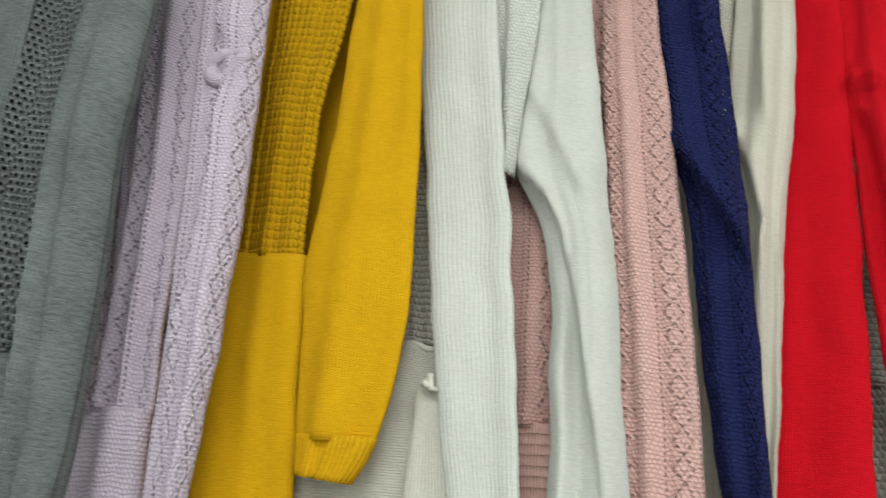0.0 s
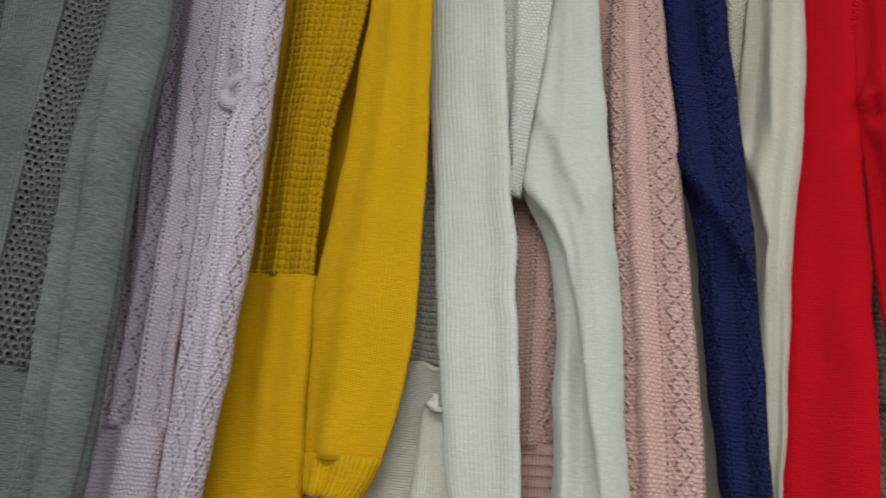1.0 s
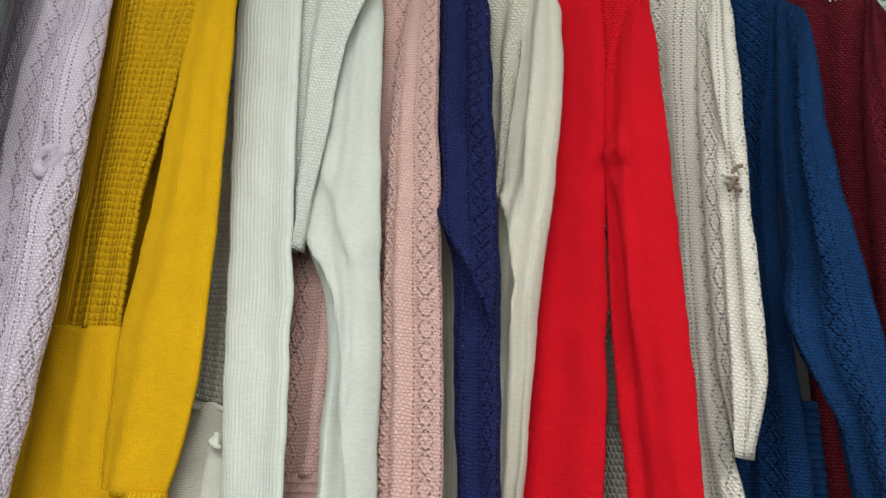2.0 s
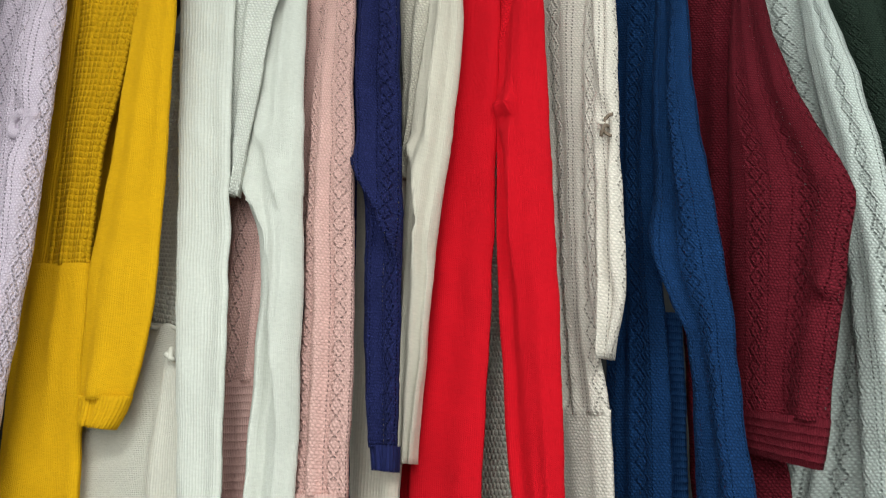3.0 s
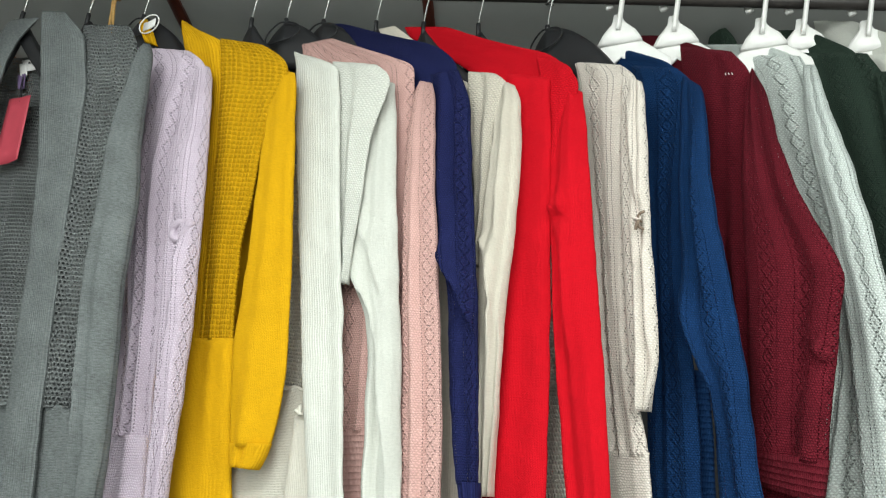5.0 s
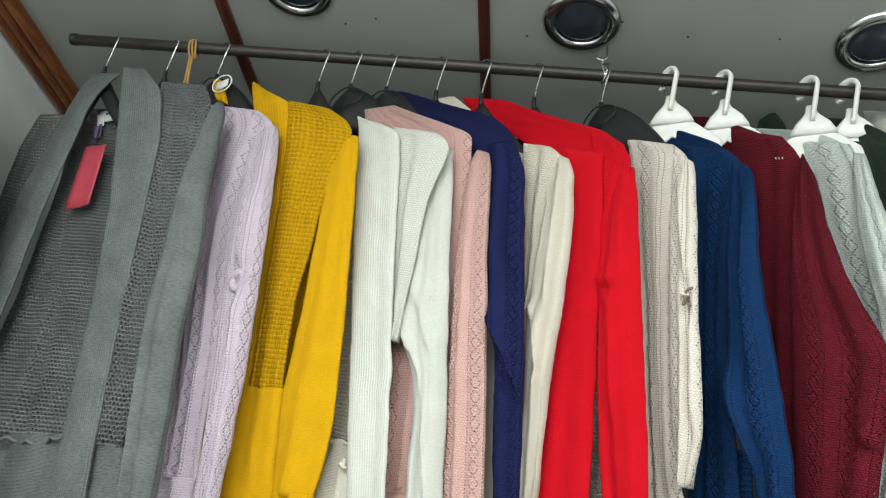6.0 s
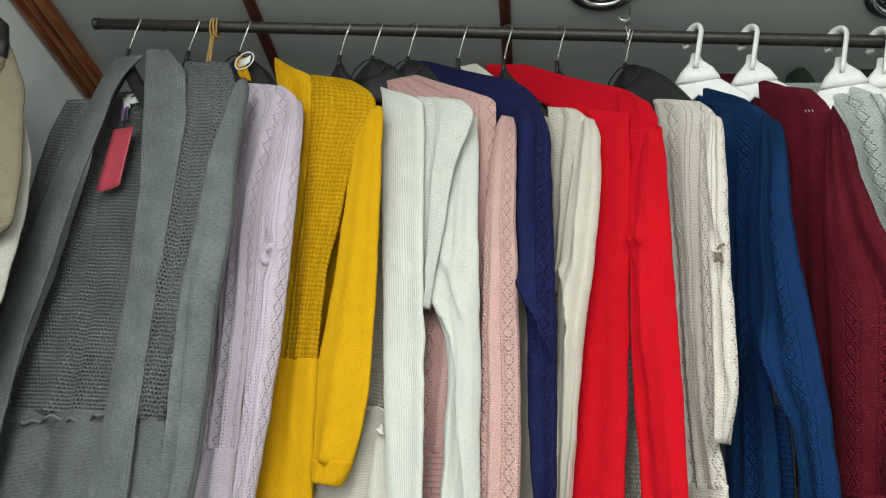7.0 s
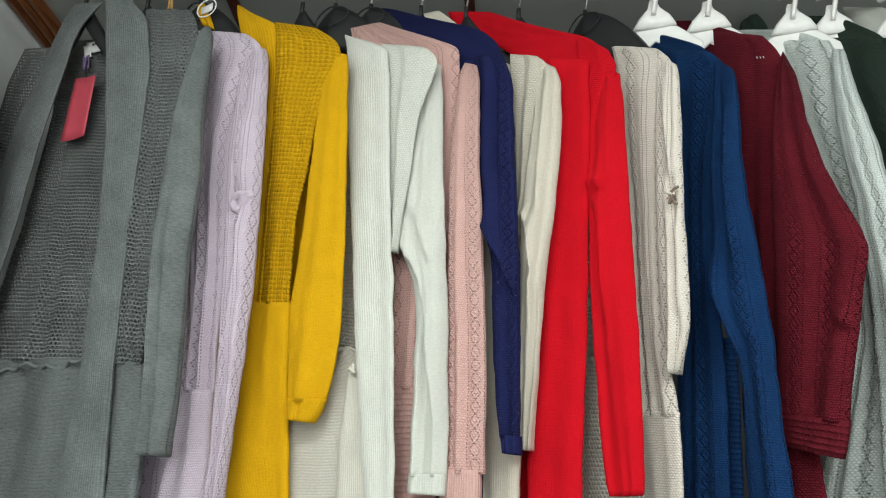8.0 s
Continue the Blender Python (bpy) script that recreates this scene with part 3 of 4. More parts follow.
CARDIGANS["lilac"] = garment("cardigan", -0.493, 20, "pale lilac lace-knit cardigan with a pushed-up sleeve", [
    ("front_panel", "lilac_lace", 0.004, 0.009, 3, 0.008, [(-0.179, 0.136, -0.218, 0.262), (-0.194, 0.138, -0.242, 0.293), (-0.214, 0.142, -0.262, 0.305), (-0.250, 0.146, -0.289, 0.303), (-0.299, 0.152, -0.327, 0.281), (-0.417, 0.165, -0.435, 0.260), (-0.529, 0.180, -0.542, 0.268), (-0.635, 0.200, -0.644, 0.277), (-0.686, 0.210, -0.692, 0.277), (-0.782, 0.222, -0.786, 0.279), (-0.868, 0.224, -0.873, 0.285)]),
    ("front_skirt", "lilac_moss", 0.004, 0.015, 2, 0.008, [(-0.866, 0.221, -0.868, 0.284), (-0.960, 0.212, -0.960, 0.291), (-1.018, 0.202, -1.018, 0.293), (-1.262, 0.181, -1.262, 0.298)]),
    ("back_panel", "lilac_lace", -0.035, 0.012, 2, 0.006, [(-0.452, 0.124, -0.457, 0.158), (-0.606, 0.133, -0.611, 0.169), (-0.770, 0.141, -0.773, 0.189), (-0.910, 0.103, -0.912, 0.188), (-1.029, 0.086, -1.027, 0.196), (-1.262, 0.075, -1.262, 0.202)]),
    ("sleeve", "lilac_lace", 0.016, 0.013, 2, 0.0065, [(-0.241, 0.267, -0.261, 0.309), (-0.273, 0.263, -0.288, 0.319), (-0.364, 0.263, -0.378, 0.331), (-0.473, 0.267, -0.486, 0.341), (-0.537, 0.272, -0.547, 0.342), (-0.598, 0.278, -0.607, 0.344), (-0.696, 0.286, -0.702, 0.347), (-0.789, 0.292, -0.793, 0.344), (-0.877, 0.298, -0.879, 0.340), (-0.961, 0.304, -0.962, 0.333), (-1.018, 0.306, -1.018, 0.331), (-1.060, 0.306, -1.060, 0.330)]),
], 2, creases=[(0.014, [(0.312, -0.575), (0.319, -0.640), (0.314, -0.760), (0.310, -0.860)]), (0.011, [(0.290, -0.380), (0.296, -0.480), (0.304, -0.545)])])
hanger(-0.493, 20, "wire", -42)
CARDIGANS["yellow"] = garment("cardigan", -0.384, 25, "mustard yellow cardigan with waffle-knit front panel", [
    ("collar", "yellow_rib", 0.02, 0.0062, 1, 0.002, [(-0.090, 0.007, -0.093, 0.026), (-0.119, 0.016, -0.128, 0.044), (-0.143, 0.028, -0.160, 0.060)]),
    ("front_band", "yellow_rib", 0.004, 0.0062, 1, 0.003, [(-0.110, 0.100, -0.119, 0.114), (-0.127, 0.101, -0.149, 0.147), (-0.145, 0.104, -0.179, 0.199), (-0.177, 0.113, -0.211, 0.214), (-0.220, 0.136, -0.244, 0.216), (-0.274, 0.160, -0.290, 0.218), (-0.356, 0.166, -0.368, 0.218), (-0.465, 0.165, -0.475, 0.217), (-0.570, 0.163, -0.578, 0.214), (-0.670, 0.161, -0.676, 0.209), (-0.714, 0.157, -0.719, 0.205)]),
    ("front_panel", "yellow_waffle", 0.006, 0.008, 2, 0.0064, [(-0.181, 0.201, -0.224, 0.298), (-0.194, 0.202, -0.253, 0.336), (-0.220, 0.204, -0.278, 0.352), (-0.265, 0.207, -0.309, 0.353), (-0.311, 0.208, -0.343, 0.328), (-0.399, 0.209, -0.421, 0.303), (-0.484, 0.206, -0.501, 0.291), (-0.526, 0.206, -0.540, 0.280), (-0.577, 0.203, -0.588, 0.273), (-0.627, 0.202, -0.636, 0.269), (-0.695, 0.201, -0.703, 0.267), (-0.715, 0.199, -0.720, 0.268)]),
    ("front_skirt", "yellow_plain", 0.006, 0.012, 2, 0.01, [(-0.708, 0.158, -0.719, 0.273), (-0.786, 0.158, -0.796, 0.273), (-0.860, 0.154, -0.867, 0.275), (-0.950, 0.155, -0.952, 0.280), (-1.010, 0.147, -1.010, 0.283), (-1.257, 0.129, -1.257, 0.288)]),
    ("back_panel", "yellow_plain", -0.045, 0.01, 2, 0.006, [(-0.170, 0.157, -0.218, 0.294), (-0.342, 0.164, -0.382, 0.307), (-0.562, 0.151, -0.590, 0.306), (-0.724, 0.137, -0.740, 0.280), (-0.858, 0.138, -0.866, 0.209), (-0.979, 0.149, -0.980, 0.199)]),
    ("sleeve", "yellow_plain", 0.013, 0.01, 2, 0.004, [(-0.274, 0.325, -0.294, 0.364), (-0.311, 0.320, -0.325, 0.368), (-0.364, 0.314, -0.378, 0.371), (-0.436, 0.309, -0.461, 0.377), (-0.506, 0.304, -0.541, 0.379), (-0.594, 0.296, -0.608, 0.379), (-0.641, 0.289, -0.654, 0.379), (-0.717, 0.279, -0.726, 0.378), (-0.742, 0.275, -0.766, 0.376), (-0.815, 0.278, -0.822, 0.369), (-0.859, 0.281, -0.863, 0.358), (-0.878, 0.282, -0.881, 0.352)]),
    ("cuff", "yellow_rib", 0.013, 0.0125, 3, 0.003, [(-0.873, 0.282, -0.877, 0.354), (-0.892, 0.283, -0.896, 0.345), (-0.905, 0.284, -0.912, 0.332)]),
], 3, lean=6.0)
hanger(-0.384, 25, "wide", -37)
CARDIGANS["cream_lace"] = garment("cardigan", -0.271, 24, "cream crochet-panel cardigan half hidden between others", [
    ("front_panel", "cream_mesh", -0.025, 0.0062, 2, 0.0048, [(-0.402, 0.171, -0.422, 0.263), (-0.568, 0.200, -0.580, 0.276), (-0.670, 0.217, -0.678, 0.283), (-0.777, 0.230, -0.791, 0.286)]),
    ("front_skirt", "cream_fine", -0.025, 0.014, 3, 0.008, [(-0.776, 0.221, -0.791, 0.286), (-0.852, 0.154, -0.860, 0.301), (-0.941, 0.131, -0.944, 0.316), (-1.001, 0.113, -1.000, 0.324), (-1.250, 0.075, -1.250, 0.341)]),
    ("front_band", "cream_rib", -0.006, 0.0062, 1, 0.003, [(-0.822, 0.273, -0.824, 0.302), (-0.895, 0.266, -0.897, 0.317), (-0.944, 0.263, -0.946, 0.326), (-1.001, 0.263, -1.001, 0.335), (-1.250, 0.264, -1.250, 0.354)]),
], 4)
CARDIGANS["white"] = garment("cardigan", -0.174, 24, "off-white ribbed open cardigan with plain sleeves", [
    ("front_band", "white_rib", 0.04, 0.006, 1, 0.004, [(-0.206, 0.136, -0.225, 0.166), (-0.220, 0.140, -0.247, 0.211), (-0.234, 0.143, -0.263, 0.232), (-0.369, 0.154, -0.390, 0.241), (-0.478, 0.165, -0.494, 0.246), (-0.581, 0.177, -0.593, 0.253), (-0.678, 0.187, -0.687, 0.262), (-0.770, 0.197, -0.776, 0.267), (-0.857, 0.208, -0.860, 0.271), (-0.940, 0.220, -0.941, 0.276), (-0.995, 0.227, -0.995, 0.279), (-1.250, 0.245, -1.250, 0.285)]),
    ("front_panel", "white_moss", 0.03, 0.005, 2, 0.0064, [(-0.242, 0.211, -0.274, 0.299), (-0.251, 0.212, -0.291, 0.319), (-0.270, 0.215, -0.310, 0.326), (-0.308, 0.219, -0.338, 0.318), (-0.381, 0.225, -0.397, 0.292), (-0.487, 0.233, -0.496, 0.279), (-0.588, 0.240, -0.592, 0.266), (-0.632, 0.245, -0.636, 0.260)]),
    ("sleeve", "white_plain", 0.013, 0.011, 2, 0.006, [(-0.279, 0.281, -0.299, 0.317), (-0.309, 0.275, -0.322, 0.319), (-0.382, 0.265, -0.397, 0.324), (-0.485, 0.259, -0.500, 0.330), (-0.564, 0.252, -0.578, 0.335), (-0.608, 0.250, -0.623, 0.337), (-0.641, 0.264, -0.655, 0.339), (-0.675, 0.281, -0.689, 0.340), (-0.737, 0.289, -0.743, 0.343), (-0.790, 0.289, -0.794, 0.344), (-0.858, 0.289, -0.861, 0.347), (-0.923, 0.287, -0.924, 0.348), (-0.974, 0.286, -0.975, 0.346)]),
    ("cuff", "white_rib", 0.013, 0.0135, 3, 0.003, [(-0.970, 0.286, -0.971, 0.346), (-0.997, 0.285, -1.000, 0.344)]),
], 5, creases=[(0.018, [(0.254, -0.615), (0.292, -0.660), (0.303, -0.688), (0.318, -0.778), (0.334, -0.910)]), (0.008, [(0.270, -0.540), (0.300, -0.610), (0.326, -0.670)])])
hanger(-0.174, 24, "wire", -38)
CARDIGANS["pink"] = garment("cardigan", -0.108, 25, "dusty pink lace and cable knit cardigan", [
    ("front_panel", "pink_lace", 0, 0.0081, 3, 0.008, [(-0.137, 0.035, -0.146, 0.108), (-0.166, 0.039, -0.200, 0.194), (-0.194, 0.051, -0.250, 0.278), (-0.289, 0.093, -0.328, 0.279), (-0.460, 0.113, -0.484, 0.276), (-0.613, 0.114, -0.629, 0.268), (-0.837, 0.120, -0.843, 0.258)]),
    ("front_skirt", "pink_hrib", 0, 0.015, 2, 0.005, [(-0.834, 0.120, -0.840, 0.260), (-0.915, 0.126, -0.917, 0.255), (-0.999, 0.130, -0.998, 0.248), (-1.196, 0.134, -1.196, 0.242)]),
    ("sleeve", "pink_cable", 0.016, 0.012, 2, 0.0052, [(-0.287, 0.289, -0.299, 0.313), (-0.312, 0.280, -0.323, 0.318), (-0.386, 0.274, -0.398, 0.322), (-0.488, 0.272, -0.500, 0.326), (-0.586, 0.272, -0.596, 0.331), (-0.680, 0.273, -0.688, 0.335), (-0.769, 0.275, -0.774, 0.338), (-0.853, 0.275, -0.857, 0.339), (-0.934, 0.275, -0.936, 0.337), (-0.964, 0.275, -0.966, 0.337)]),
    ("cuff", "pink_rib", 0.016, 0.0145, 3, 0.002, [(-0.960, 0.268, -0.960, 0.330), (-0.987, 0.266, -0.987, 0.330), (-1.010, 0.267, -1.012, 0.330)]),
], 6)
hanger(-0.108, 25, "wide", -37)
CARDIGANS["navy"] = garment("cardigan", -0.037, 27, "navy blue lace-knit cardigan with folded sleeve", [
    ("collar", "navy_moss", -0.008, 0.0062, 1, 0.003, [(-0.069, -0.009, -0.087, 0.039), (-0.093, -0.008, -0.142, 0.132), (-0.119, 0.001, -0.201, 0.240), (-0.172, 0.043, -0.248, 0.278), (-0.249, 0.098, -0.302, 0.273)]),
    ("back_panel", "navy_rib", -0.03, 0.012, 2, 0.006, [(-0.239, 0.102, -0.279, 0.229), (-0.590, 0.137, -0.606, 0.230), (-0.992, 0.159, -0.992, 0.232), (-1.143, 0.161, -1.143, 0.232)]),
    ("sleeve", "navy_cable", 0.016, 0.012, 2, 0.0078, [(-0.262, 0.232, -0.268, 0.284), (-0.314, 0.238, -0.334, 0.308), (-0.379, 0.241, -0.397, 0.309), (-0.483, 0.245, -0.499, 0.315), (-0.573, 0.254, -0.590, 0.318), (-0.598, 0.260, -0.613, 0.318), (-0.635, 0.272, -0.642, 0.319), (-0.679, 0.274, -0.685, 0.319), (-0.766, 0.275, -0.771, 0.320), (-0.850, 0.279, -0.853, 0.319), (-0.911, 0.287, -0.912, 0.318)]),
    ("cuff", "navy_rib", 0.016, 0.0145, 2, 0.003, [(-0.908, 0.287, -0.910, 0.318), (-0.933, 0.291, -0.936, 0.316)]),
], 7, creases=[(0.020, [(0.250, -0.565), (0.268, -0.601), (0.294, -0.645), (0.316, -0.697), (0.322, -0.730)]), (0.009, [(0.290, -0.300), (0.296, -0.420), (0.300, -0.520)])])
hanger(-0.037, 27, "wide", -35)
CARDIGANS["beige"] = garment("cardigan", 0.062, 29, "beige fine-knit cardigan with plain sleeves", [
    ("collar", "beige_rib", -0.006, 0.0062, 1, 0.003, [(-0.082, -0.012, -0.090, 0.036), (-0.100, -0.020, -0.116, 0.062), (-0.180, 0.010, -0.225, 0.150), (-0.262, 0.110, -0.285, 0.215)]),
    ("front_panel", "beige_moss", 0.004, 0.007, 2, 0.008, [(-0.246, 0.195, -0.268, 0.248), (-0.255, 0.195, -0.289, 0.271), (-0.307, 0.196, -0.326, 0.257), (-0.362, 0.199, -0.374, 0.241), (-0.467, 0.202, -0.474, 0.229), (-0.553, 0.204, -0.559, 0.218), (-0.587, 0.203, -0.590, 0.213)]),
    ("front_skirt", "beige_rib", -0.01, 0.013, 2, 0.005, [(-0.552, 0.102, -0.566, 0.210), (-0.744, 0.107, -0.752, 0.211), (-0.985, 0.111, -0.985, 0.192), (-1.139, 0.111, -1.139, 0.188)]),
    ("sleeve", "beige_plain", 0.014, 0.011, 2, 0.0078, [(-0.279, 0.251, -0.299, 0.279), (-0.316, 0.246, -0.330, 0.289), (-0.379, 0.241, -0.393, 0.290), (-0.444, 0.234, -0.472, 0.286), (-0.516, 0.223, -0.538, 0.277), (-0.559, 0.218, -0.584, 0.271), (-0.620, 0.213, -0.628, 0.262), (-0.711, 0.211, -0.716, 0.250), (-0.798, 0.209, -0.801, 0.240), (-0.881, 0.207, -0.882, 0.229), (-0.919, 0.206, -0.920, 0.225)]),
], 8, creases=[(0.016, [(0.222, -0.540), (0.226, -0.568), (0.237, -0.609), (0.242, -0.656), (0.230, -0.725)]), (0.008, [(0.262, -0.330), (0.258, -0.460), (0.252, -0.580)])])
hanger(0.062, 29, "wire", -33)
CARDIGANS["red"] = garment("cardigan", 0.15, 31, "bright red plain-knit long cardigan", [
    ("collar", "red_plain", -0.004, 0.0074, 1, 0.003, [(-0.058, -0.050, -0.098, 0.049), (-0.089, -0.036, -0.154, 0.127), (-0.142, 0.017, -0.229, 0.247), (-0.200, 0.091, -0.271, 0.286), (-0.292, 0.158, -0.334, 0.282), (-0.415, 0.170, -0.439, 0.256)]),
    ("front_band", "red_plain", 0.02, 0.008, 1, 0.004, [(-0.255, 0.181, -0.290, 0.256), (-0.366, 0.188, -0.386, 0.252), (-0.467, 0.179, -0.484, 0.247), (-0.563, 0.165, -0.578, 0.241), (-0.655, 0.153, -0.668, 0.236), (-0.745, 0.144, -0.754, 0.230), (-0.831, 0.136, -0.837, 0.223), (-0.913, 0.128, -0.916, 0.216), (-0.970, 0.124, -0.970, 0.213), (-1.185, 0.116, -1.185, 0.206)]),
    ("front_panel", "red_moss", 0.01, 0.006, 2, 0.0048, [(-0.234, 0.230, -0.264, 0.275), (-0.250, 0.232, -0.290, 0.293), (-0.273, 0.233, -0.311, 0.300), (-0.323, 0.235, -0.341, 0.290), (-0.426, 0.230, -0.435, 0.263), (-0.505, 0.227, -0.511, 0.252), (-0.545, 0.225, -0.549, 0.242)]),
    ("back_panel", "red_rib", -0.03, 0.012, 2, 0.006, [(-0.731, 0.096, -0.736, 0.142), (-0.908, 0.079, -0.910, 0.127), (-0.978, 0.074, -0.978, 0.120), (-1.185, 0.069, -1.185, 0.113)]),
    ("sleeve", "red_plain", 0.016, 0.012, 2, 0.0065, [(-0.299, 0.273, -0.321, 0.301), (-0.335, 0.264, -0.349, 0.303), (-0.384, 0.254, -0.400, 0.305), (-0.443, 0.246, -0.460, 0.307), (-0.510, 0.240, -0.526, 0.308), (-0.577, 0.241, -0.591, 0.308), (-0.668, 0.238, -0.679, 0.308), (-0.755, 0.238, -0.763, 0.308), (-0.838, 0.242, -0.843, 0.307), (-0.917, 0.244, -0.919, 0.305), (-0.964, 0.247, -0.962, 0.303), (-0.977, 0.252, -0.976, 0.299)]),
], 9, creases=[(0.019, [(0.240, -0.512), (0.254, -0.520), (0.275, -0.516)]), (0.014, [(0.246, -0.525), (0.258, -0.560), (0.262, -0.620), (0.262, -0.740)])])
hanger(0.15, 31, "wire", -31)
CARDIGANS["cream_net"] = garment("cardigan", 0.251, 36, "cream net-knit cardigan behind the red one", [
    ("front_panel", "cream_mesh", -0.004, 0.0062, 2, 0.0048, [(-0.318, 0.088, -0.354, 0.191), (-0.572, 0.083, -0.592, 0.175), (-0.759, 0.076, -0.768, 0.157)]),
    ("front_skirt", "cream_net", -0.004, 0.006, 2, 0.004, [(-0.756, 0.075, -0.768, 0.170), (-0.867, 0.068, -0.875, 0.188), (-0.970, 0.059, -0.971, 0.189), (-1.181, 0.052, -1.181, 0.190)]),
], 10)
hanger(0.251, 36, "wire", -26)
CARDIGANS["cream"] = garment("cardigan", 0.377, 48, "ivory pointelle cardigan with a yarn knot", [
    ("front_panel", "ivory_lace", 0.0, 0.009, 3, 0.004, [(-0.177, 0.050, -0.234, 0.148), (-0.192, 0.055, -0.264, 0.172), (-0.227, 0.059, -0.290, 0.176), (-0.262, 0.059, -0.311, 0.162), (-0.374, 0.061, -0.408, 0.144), (-0.480, 0.061, -0.504, 0.133), (-0.580, 0.058, -0.598, 0.124), (-0.675, 0.056, -0.688, 0.118), (-0.765, 0.054, -0.775, 0.115), (-0.842, 0.051, -0.849, 0.123)]),
    ("front_skirt", "ivory_moss", 0.0, 0.0085, 2, 0.004, [(-0.832, 0.043, -0.843, 0.124), (-0.894, 0.048, -0.899, 0.121), (-0.951, 0.048, -0.954, 0.118), (-1.195, 0.050, -1.195, 0.113)]),
    ("sleeve", "ivory_lace", 0.012, 0.01, 2, 0.0065, [(-0.254, 0.152, -0.284, 0.185), (-0.297, 0.146, -0.317, 0.187), (-0.358, 0.139, -0.379, 0.186), (-0.457, 0.131, -0.475, 0.180), (-0.553, 0.125, -0.568, 0.174), (-0.627, 0.120, -0.640, 0.171), (-0.694, 0.117, -0.709, 0.168), (-0.743, 0.120, -0.751, 0.155), (-0.776, 0.126, -0.780, 0.141), (-0.789, 0.130, -0.790, 0.136)]),
], 11, creases=[(0.009, [(0.160, -0.300), (0.163, -0.420), (0.166, -0.500)]), (0.009, [(0.166, -0.545), (0.160, -0.640), (0.155, -0.720)])])
hanger(0.377, 48, "wide", -14)
CARDIGANS["blue"] = garment("cardigan", 0.504, 52, "dark blue cable-knit long cardigan", [
    ("collar", "blue_rib", -0.015, 0.0074, 1, 0.003, [(-0.055, -0.103, -0.116, 0.001), (-0.090, -0.083, -0.182, 0.078), (-0.159, -0.032, -0.241, 0.118), (-0.281, -0.006, -0.326, 0.091)]),
    ("front_panel", "blue_cable", 0, 0.01, 3, 0.004, [(-0.165, 0.019, -0.220, 0.110), (-0.180, 0.019, -0.253, 0.133), (-0.216, 0.020, -0.281, 0.136), (-0.296, 0.018, -0.341, 0.114), (-0.403, 0.010, -0.433, 0.085), (-0.506, 0.002, -0.530, 0.074), (-0.605, -0.008, -0.624, 0.065), (-0.699, -0.020, -0.715, 0.065), (-0.789, -0.033, -0.802, 0.061), (-0.869, -0.043, -0.877, 0.052), (-0.938, -0.050, -0.941, 0.045), (-1.190, -0.061, -1.190, 0.032)]),
    ("front_skirt", "blue_hrib", -0.03, 0.01, 2, 0.006, [(-0.701, 0.011, -0.711, 0.064), (-0.782, -0.000, -0.791, 0.060), (-0.861, -0.009, -0.867, 0.053), (-0.938, -0.017, -0.941, 0.046), (-1.190, -0.031, -1.190, 0.035)]),
    ("sleeve", "blue_cable", 0.018, 0.013, 2, 0.0078, [(-0.239, 0.119, -0.274, 0.148), (-0.282, 0.113, -0.302, 0.152), (-0.342, 0.105, -0.365, 0.153), (-0.441, 0.094, -0.464, 0.151), (-0.537, 0.085, -0.560, 0.156), (-0.629, 0.075, -0.651, 0.160), (-0.661, 0.074, -0.686, 0.161), (-0.704, 0.091, -0.720, 0.162), (-0.738, 0.104, -0.749, 0.162), (-0.776, 0.105, -0.785, 0.160), (-0.850, 0.100, -0.856, 0.157), (-0.944, 0.091, -0.946, 0.159), (-1.090, 0.085, -1.090, 0.161)]),
], 12, creases=[(0.016, [(0.065, -0.560), (0.083, -0.634), (0.103, -0.701), (0.118, -0.760)]), (0.011, [(0.140, -0.320), (0.130, -0.480), (0.128, -0.640)])])
hanger(0.504, 16, "white", -44)
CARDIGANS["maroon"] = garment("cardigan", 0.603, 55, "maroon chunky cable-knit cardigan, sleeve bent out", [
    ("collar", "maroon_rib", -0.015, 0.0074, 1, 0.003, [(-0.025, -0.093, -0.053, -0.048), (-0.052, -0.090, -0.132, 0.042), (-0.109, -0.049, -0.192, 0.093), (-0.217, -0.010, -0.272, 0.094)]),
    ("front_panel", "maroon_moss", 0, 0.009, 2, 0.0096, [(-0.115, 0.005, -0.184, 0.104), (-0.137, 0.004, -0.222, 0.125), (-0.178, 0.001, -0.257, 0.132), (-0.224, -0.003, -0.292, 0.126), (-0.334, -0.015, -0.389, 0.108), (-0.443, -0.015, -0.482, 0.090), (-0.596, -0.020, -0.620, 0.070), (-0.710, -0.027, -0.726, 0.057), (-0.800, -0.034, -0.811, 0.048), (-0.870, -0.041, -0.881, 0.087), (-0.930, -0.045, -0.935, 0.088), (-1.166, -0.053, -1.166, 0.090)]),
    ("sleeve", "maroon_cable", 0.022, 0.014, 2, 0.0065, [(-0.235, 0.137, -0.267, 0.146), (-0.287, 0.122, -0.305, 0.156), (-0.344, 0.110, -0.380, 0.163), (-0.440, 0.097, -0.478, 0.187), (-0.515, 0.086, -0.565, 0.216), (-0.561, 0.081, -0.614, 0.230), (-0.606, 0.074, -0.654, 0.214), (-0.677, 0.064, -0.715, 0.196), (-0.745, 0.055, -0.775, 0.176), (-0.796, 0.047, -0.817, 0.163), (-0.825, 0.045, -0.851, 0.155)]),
    ("cuff", "maroon_hrib", 0.022, 0.0165, 2, 0.004, [(-0.821, 0.045, -0.846, 0.156), (-0.846, 0.044, -0.875, 0.148), (-0.867, 0.045, -0.896, 0.138)]),
], 13, creases=[(0.019, [(0.170, -0.704), (0.182, -0.714), (0.205, -0.727), (0.228, -0.724)])])
